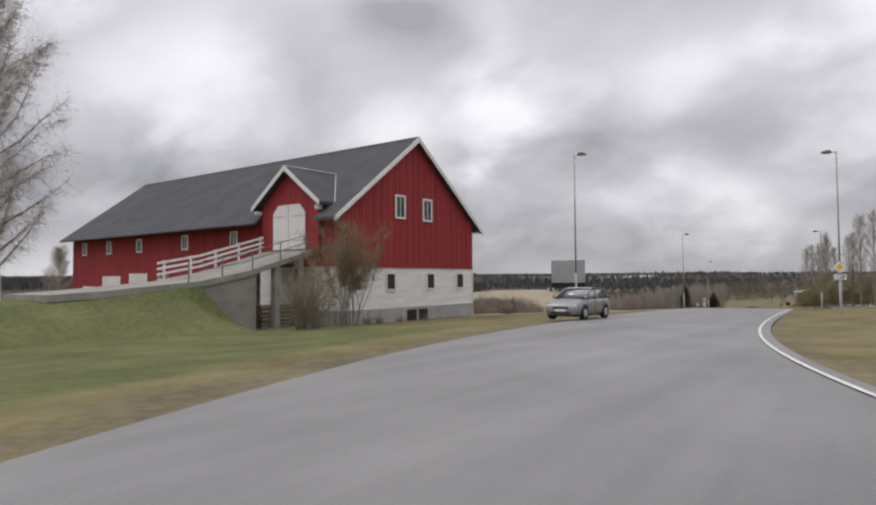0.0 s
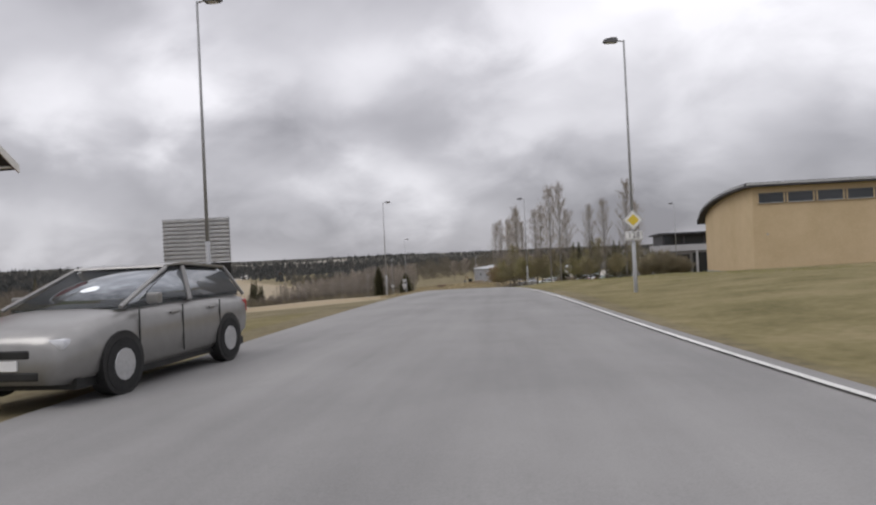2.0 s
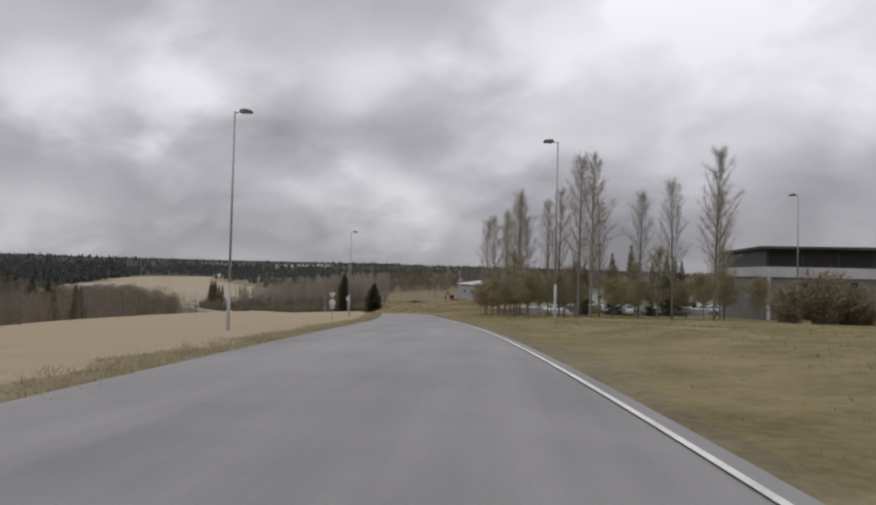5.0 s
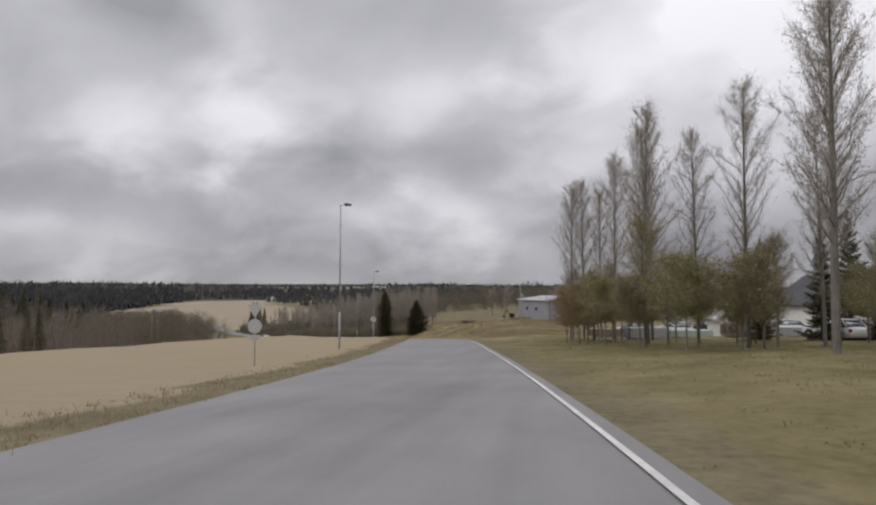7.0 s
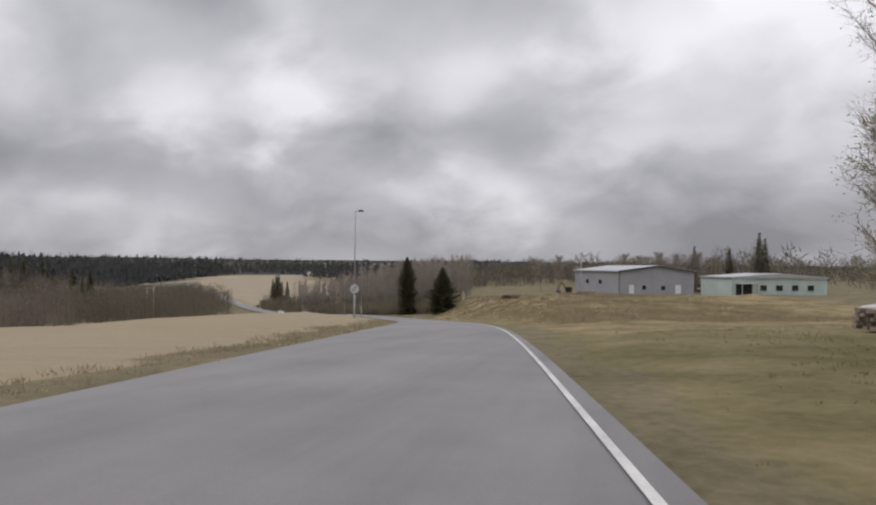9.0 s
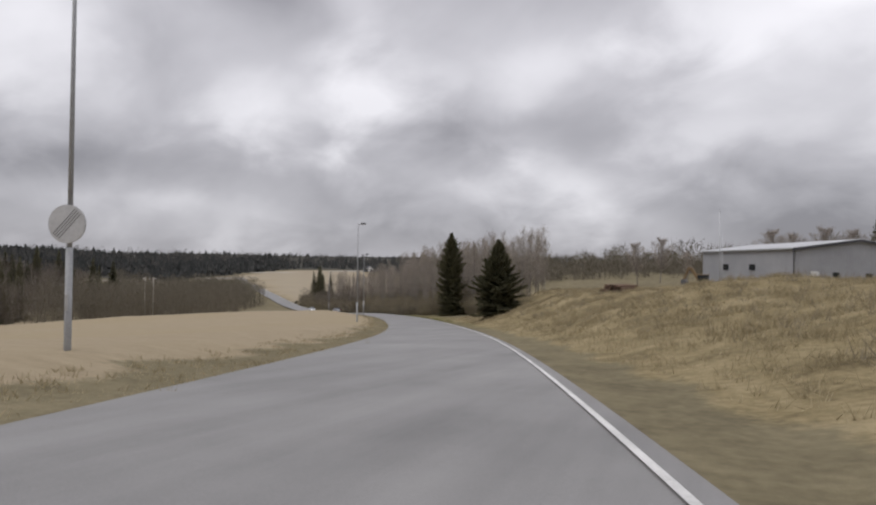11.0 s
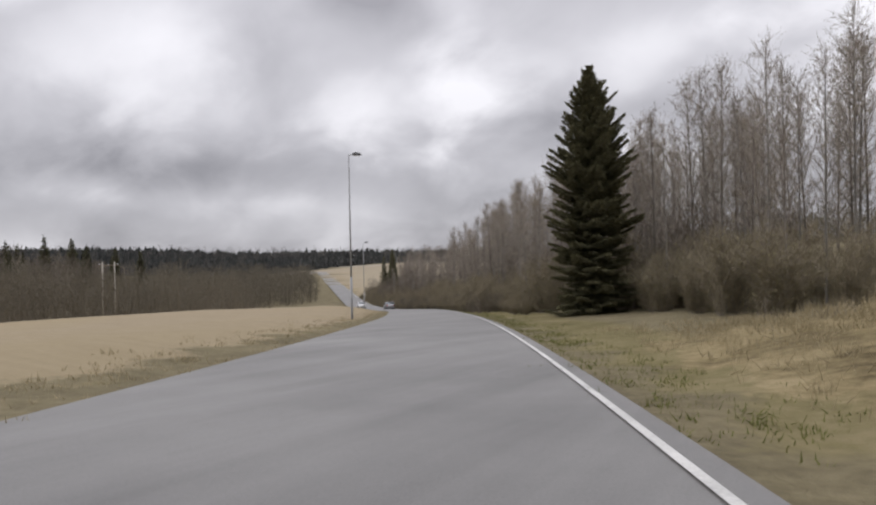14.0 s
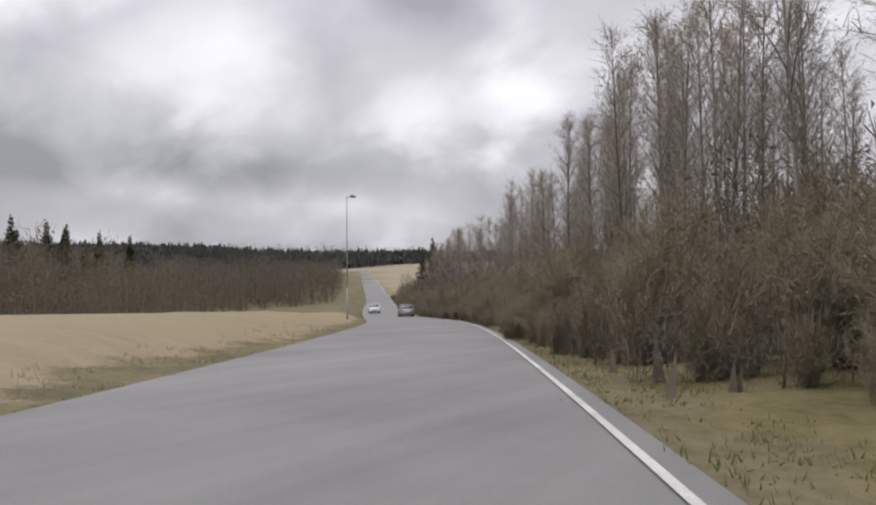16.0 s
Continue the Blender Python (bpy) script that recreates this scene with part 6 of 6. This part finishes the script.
far_firs("hill_forest", "dark conifer forest on the far hillside", patch(5, 6400, 235, 1000, -900, 40, lambda x, y, u, w: (u > 400 + 2.45 * np.maximum(w + 75, -0.2 * (w + 75)) - 110 * ss(75, 300, -w))), 10, 16, FARDARK, 5)
far_firs("skyline_forest", "dark conifer forest along the skyline", np.concatenate([patch(6, 1500, 700, 1000, -300, 800), patch(7, 3200, 1000, 1900, -2200, 2200)]), 10, 15, FARDARK, 6)
far_firs("right_forest", "mixed dark forest behind the slope wood", patch(8, 1400, 380, 760, 118, 900), 9, 14, FARDARK, 7)
far_woods("left_wood", "leafless trees on the left valley side", patch(9, 900, -420, 300, -800, -330), 12, 19, FAROLIVE, 8)
far_firs("left_firs", "dark conifers standing in the valley wood", patch(10, 45, -160, 180, -300, -110), 8, 13, FARDARK, 9)


# ---- grass tufts on banks and verges, as stuff ----
def tufts(name, label, n, y0, y1, o0, o1, h, mat, seed, per=9, spread=0.10):
    rng = np.random.RandomState(seed)
    y = rng.uniform(y0, y1, n)
    k = np.clip(np.searchsorted(LINE[:, 1], y), 1, len(LINE) - 1)
    off = rng.uniform(o0, o1, n)
    c = LINE[k, :2] + SIDE[k] * off[:, None] + rng.normal(size=(n, 2)) * 0.5
    z = ground_z(c[:, 0], c[:, 1])
    i = np.repeat(np.arange(n), per)
    p = np.stack([c[i, 0], c[i, 1], z[i] - 0.02], 1) + rng.normal(size=(n * per, 3)) * (spread, spread, 0.0)
    d = rng.normal(size=(n * per, 3)) * 0.55 + np.array([0, 0, 1.0])
    f = twig_faces(p, d, h * rng.uniform(0.4, 1.3, n * per), np.full(n * per, 0.008), rng)
    tagged(new(name, quads(name, f, mat)), label, "grass", kind="stuff")


tufts("bank_grass", "long dry straw-coloured grass on the bank", 12000, 150, 250, 6, 34, 0.26, DRYGRASS, 21)
tufts("bank_tussocks", "brown grass tussocks on the bank", 1500, 152, 246, 8, 30, 0.34, TUSSOCK, 26, 60, 0.26)
tufts("verge_grass", "dry grass along the road's verge", 4200, 30, 300, -5.6, -4.1, 0.15, DRYGRASS, 22)
tufts("lawn_grass", "short spring grass on the lawn", 6000, 25, 140, 4.6, 24, 0.08, GREENGRASS, 23)
tufts("wood_edge_grass", "green grass strip before the wood", 2600, 235, 330, 3.9, 5.2, 0.11, GREENGRASS, 24)
tufts("bank_weeds", "brown dead weed clumps on the bank", 1800, 152, 246, 9, 30, 0.55, TWIGBROWN, 25)

# tall pines standing over the valley wood
pine = spruce("pine", 7, 21.0, 4.4, "tall dark conifer standing over the valley wood", 0.22, 20, 26, 4.0)
plant(pine, -262, 350, 1.07)
for k, (x, y, h) in enumerate(((-266, 353, 20.5), (-259.5, 358, 23.0), (-257.5, 362, 21.0), (-263, 364, 19.5), (-254, 370, 20.5), (-250, 377, 19.8), (-271, 346, 21), (-268, 341, 22))):
    again(pine, x, y, h / 22.5, 47 * k)


# ---- vehicles ----
def car(name, m, body_mat, label, estate=False, group=""):
    """A hatchback: body shell, glazed cabin, wheels, lamps, mirrors and plates. The local +y is its front."""
    root = thing(name, m, label, "car", group)
    W, L = 0.88, 2.15
    back = -L
    st = [(-2.15, 0.70, 0.42, 0.80), (-2.05, 0.80, 0.30, 0.95), (-1.7, 0.86, 0.22, 1.00), (-1.0, 0.885, 0.20, 1.00), (0.2, 0.885, 0.20, 0.985), (0.95, 0.88, 0.20, 0.965),
          (1.45, 0.875, 0.20, 0.90), (1.85, 0.855, 0.20, 0.82), (2.06, 0.80, 0.21, 0.735), (2.15, 0.70, 0.23, 0.62)]
    ring = lambda w, lo, hi: [(-0.86 * w, lo), (-0.97 * w, lo + 0.10), (-w, (lo + hi) / 2 - 0.02), (-0.985 * w, hi - 0.16), (-0.90 * w, hi - 0.04), (-0.72 * w, hi + 0.005), (-0.36 * w, hi + 0.025),
                              (0.36 * w, hi + 0.025), (0.72 * w, hi + 0.005), (0.90 * w, hi - 0.04), (0.985 * w, hi - 0.16), (w, (lo + hi) / 2 - 0.02), (0.97 * w, lo + 0.10), (0.86 * w, lo)]
    v, f = [], []
    for y, w, lo, hi in st:
        v += [(a, y, b) for a, b in ring(w, lo, hi)]
    for i in range(len(st) - 1):
        for j in range(14):
            f.append((i * 14 + j, i * 14 + (j + 1) % 14, (i + 1) * 14 + (j + 1) % 14, (i + 1) * 14 + j))
    f += [tuple(range(14)), tuple(range(len(v) - 1, len(v) - 15, -1))]
    body = part("body", MB().add(v, f), body_mat, root, smooth=True)
    for s in (-1, 1):
        for y in (-1.28, 1.30):
            part("wheel_arch", MB().tube((s * 0.70, y, 0.33), (s * 0.893, y, 0.33), 0.375, 0.375, 22), BLACK, body)
        for y in (-1.0, 0.02, 0.98):
            part("door_seam", MB().box(s * 0.884 - 0.006, y - 0.007, 0.30, s * 0.884 + 0.006, y + 0.007, 0.93), BLACK, body)
        for y in (-0.78, 0.22):
            part("door_handle", MB().box(s * 0.885 - 0.02, y - 0.1, 0.82, s * 0.885 + 0.02, y + 0.1, 0.85, 0.008), body_mat, body)
    cab = [(-L + (0.12 if estate else 0.2), 0.96), (-L + (0.35 if estate else 0.62), 1.42), (-0.3, 1.47), (0.08, 1.44), (1.22, 0.94)]
    bm = bmesh.new()
    a0 = [bm.verts.new((-W + (0.06 if b < 1 else 0.19), a, b)) for a, b in cab]
    a1 = [bm.verts.new((W - (0.06 if b < 1 else 0.19), a, b)) for a, b in cab]
    bm.faces.new(a0[::-1])
    bm.faces.new(a1)
    for i in range(len(cab)):
        j = (i + 1) % len(cab)
        bm.faces.new((a0[i], a0[j], a1[j], a1[i]))
    bmesh.ops.recalc_face_normals(bm, faces=bm.faces[:])
    bmesh.ops.bevel(bm, geom=bm.edges[:], offset=0.07, segments=3, affect="EDGES")
    part("cabin_glass", MB().take(bm), CARGLASS, root, "car windows mirroring the sky", smooth=True)
    roof = [(-L + (0.35 if estate else 0.60), 1.425), (-0.3, 1.478), (0.12, 1.445), (0.10, 1.47), (-0.3, 1.505), (-L + (0.33 if estate else 0.58), 1.455)]
    part("roof", MB().prism([(a, b) for a, b in roof], -W + 0.2, W - 0.2, "x"), body_mat, root)
    for s in (-1, 1):
        for (a, b), (c, d) in ((cab[3], cab[4]), (cab[0], cab[1])):
            part("pillar", MB().tube((s * (W - 0.19), a if b > 1 else c, max(b, d)), (s * (W - 0.08), c if b > 1 else a, 0.97), 0.026, 0.028, 6), body_mat, root)
        part("pillar", MB().tube((s * (W - 0.185), -0.3, 1.45), (s * (W - 0.055), -0.25, 0.98), 0.04, 0.045, 6), body_mat, root)
        part("mirror", MB().box(s * W - 0.02 if s > 0 else -W - 0.16, 0.72, 0.98, s * W + 0.16 if s > 0 else -W + 0.02, 0.82, 1.12, 0.03), body_mat, root)
        part("headlamp", MB().box(s * 0.62 - 0.15, L - 0.24, 0.575, s * 0.62 + 0.15, L - 0.045, 0.70, 0.05), HEADLAMP, root)
        part("tail_lamp", MB().box(s * 0.66 - 0.11, -L - 0.01, 0.66, s * 0.66 + 0.11, -L + 0.14, 0.88, 0.03), TAILLAMP, root)
        for y in (-1.28, 1.30):
            wh = part("wheel", MB().tube((s * (W - 0.16), y, 0.31), (s * (W + 0.02), y, 0.31), 0.31, 0.31, 22), RUBBER, root, "black tyre")
            part("rim", MB().tube((s * (W - 0.02), y, 0.31), (s * (W + 0.027), y, 0.31), 0.21, 0.185, 14), GALV, wh)
    part("grille", MB().box(-0.40, L - 0.03, 0.50, 0.40, L + 0.010, 0.595, 0.02), BLACK, root)
    part("bumper_intake", MB().box(-0.50, L - 0.05, 0.265, 0.50, L + 0.010, 0.365, 0.02), BLACK, root)
    part("number_plate", MB().box(-0.26, L - 0.01, 0.38, 0.26, L + 0.018, 0.485), PLATE, root)
    part("number_plate", MB().box(-0.26, -L - 0.02, 0.60, 0.26, -L, 0.70), PLATE, root)
    part("underbody", MB().box(-W + 0.1, -L + 0.2, 0.14, W - 0.1, L - 0.2, 0.26), BLACK, root)
    return root


car("hatchback", pose(-5.05, 1.9, float(road_pose(1.9, -3.9).translation.z), 0.8, 0, 177), BRONZECAR, "bronze-grey hatchback driving on the asphalt")
car("estate_car", road_pose(336, 1.7), SILVER, "grey estate car seen from behind on the road", True)
car("hatchback", road_pose(352, -1.7, True), WHITECAR, "white hatchback with headlamps coming up the road")
lot = [(10, 143, 80, WHITECAR, "white"), (14, 145.5, 75, DARKCAR, "dark"), (18, 142, 85, SILVER, "silver"), (22, 146, 80, WHITECAR, "white"), (26, 141, 78, WHITECAR, "white"),
       (6.5, 147, 82, SILVER, "silver"), (16.5, 120, 20, WHITECAR, "white"), (30, 128, 60, SILVER, "silver"), (12, 152, 85, SILVER, "silver")]
for x, y, a, mt, cname in lot:
    car("parked_car", pose(x, y, gz(x, y) + 0.02, 0, 0, a), mt, cname + " car parked on the yard behind the trees", False, "parked cars")


# ---- stored goods behind the aspens ----
def plank_stack(x, y, rz, layers, wide, mat, label):
    """Layers of planks on bearers, with uneven ends."""
    root = thing("plank_stack", pose(x, y, gz(x, y), 0, 0, rz), label, "timber stack", "stacks behind the aspens")
    rng = np.random.RandomState(int(abs(x * 7 + y)))
    for q in (-1.2, 1.2):
        part("bearer", MB().box(q - 0.06, -wide / 2, -0.05, q + 0.06, wide / 2, 0.12), WOOD, root)
    n = int(wide / 0.24)
    for j in range(layers):
        for i in range(n):
            e = rng.uniform(-0.2, 0.2)
            part("plank", MB().box(-1.9 + e, -wide / 2 + i * 0.24, 0.12 + j * 0.15, 1.9 + e, -wide / 2 + i * 0.24 + 0.215, 0.12 + j * 0.15 + 0.125), mat, root)


for k, (x, y, rz, n) in enumerate(((5.5, 131, 20, 6), (9.5, 133, 10, 4), (13.5, 129.5, 25, 8), (18.0, 133, 5, 5), (22.0, 126, 30, 7), (3.0, 138, 15, 5), (26.0, 122, 20, 6))):
    plank_stack(x, y, rz, n, 1.9, (PALECLAD, GREENISH, WOOD)[k % 3], ("stack of pale grey panels behind the aspens", "stack of pale green panels behind the aspens", "stack of weathered planks behind the aspens")[k % 3])


# ---- clutter on the high ground ----
def log_pile(x, y, rz, n, r, length, mat, label, name="log_pile"):
    root = thing(name, pose(x, y, gz(x, y), 0, 0, rz), label, "log pile")
    rng = np.random.RandomState(int(abs(x * 10)))
    k = 0
    rows = 3
    for j in range(rows):
        for i in range(n - j):
            yy = (i + j * 0.5) * 2 * r - n * r
            rr = r * rng.uniform(0.75, 1.0)
            part("log", MB().tube((-length / 2 + rng.uniform(-0.3, 0.3), yy, r + j * 1.72 * r), (length / 2 + rng.uniform(-0.3, 0.3), yy + rng.uniform(-0.05, 0.05), r + j * 1.72 * r), rr, rr * 0.9, 9), mat, root)


log_pile(-22.6, 228.0, 60, 9, 0.14, 2.8, REDBROWN, "pile of rust-brown logs on the bank")
log_pile(-9.5, 250.0, 25, 8, 0.20, 3.0, WOOD, "pile of weathered logs beside the warehouse")

mast = thing("mast", pose(-10.9, 261.4, gz(-10.9, 261.4), 0, 0, 20), "slender grey twin-tube mast beside the warehouse", "mast")
for q, top in ((-0.12, 12.6), (0.22, 9.2)):
    part("tube", MB().tube((q, 0, -0.4), (q, 0, top), 0.06, 0.045, 8), GALV, mast, smooth=True)
for z in (1.5, 4.5, 7.5):
    part("brace", MB().box(-0.16, -0.03, z, 0.26, 0.03, z + 0.08), GALV, mast)


def pole_pair(x, y):
    g = gz(x, y)
    root = thing("utility_pole", pose(x, y, g, 0, 0, 40), "twin wooden utility poles with crossbar in the valley", "utility pole")
    for s in (-1.1, 1.1):
        part("pole", MB().tube((s, 0, -0.5), (s, 0, 12.0), 0.16, 0.12, 8), POLEWOOD, root, smooth=True)
    part("crossbar", MB().box(-1.8, -0.08, 11.3, 1.8, 0.08, 11.5), WOOD, root)
    for s in (-1.6, 0, 1.6):
        part("insulator", MB().tube((s, 0, 11.5), (s, 0, 11.8), 0.06, 0.04, 8), SIGNWHITE, root)


pole_pair(-160.0, 306.4)


def excavator(x, y, rz):
    """Small tracked digger with its boom raised."""
    root = thing("excavator", pose(x, y, gz(x, y), 0, 0, rz), "faded yellow tracked excavator with raised boom beside the warehouse", "excavator")
    for s in (-0.95, 0.95):
        tr = part("track", MB().prism([(-1.5, 0.35), (-1.2, 0.05), (1.2, 0.05), (1.5, 0.35), (1.2, 0.72), (-1.2, 0.72)], s - 0.25, s + 0.25), RUBBER, root)
        for q in (-1.0, 0.0, 1.0):
            part("roller", MB().tube((q, s - 0.27, 0.36), (q, s + 0.27, 0.36), 0.2, 0.2, 12), LAMPGREY, tr)
    part("house", MB().box(-1.5, -1.0, 0.8, 1.0, 1.0, 1.7, 0.08), MACHINE, root)
    cab = part("cab", MB().box(-0.1, 0.15, 1.7, 1.2, 1.0, 2.9, 0.08), GLASS, root, "dark glazed cab")
    part("cab_roof", MB().box(-0.15, 0.1, 2.9, 1.25, 1.05, 3.0, 0.03), MACHINE, cab)
    part("boom", MB().prism([(0.9, 1.5), (2.6, 3.9), (3.2, 4.0), (3.1, 3.7), (2.75, 3.55), (1.3, 1.35)], -0.4, -0.12), MACHINE, root)
    part("stick", MB().prism([(2.9, 4.05), (3.2, 4.0), (4.0, 2.2), (3.75, 2.15)], -0.36, -0.16), MACHINE, root)
    part("bucket", MB().prism([(3.7, 2.25), (4.1, 2.2), (4.2, 1.6), (3.5, 1.45), (3.4, 1.9)], -0.65, 0.15), LAMPGREY, root)
    part("counterweight", MB().box(-1.75, -0.9, 0.9, -1.5, 0.9, 1.6, 0.06), LAMPGREY, root)


excavator(-12.6, 258.0, 150)
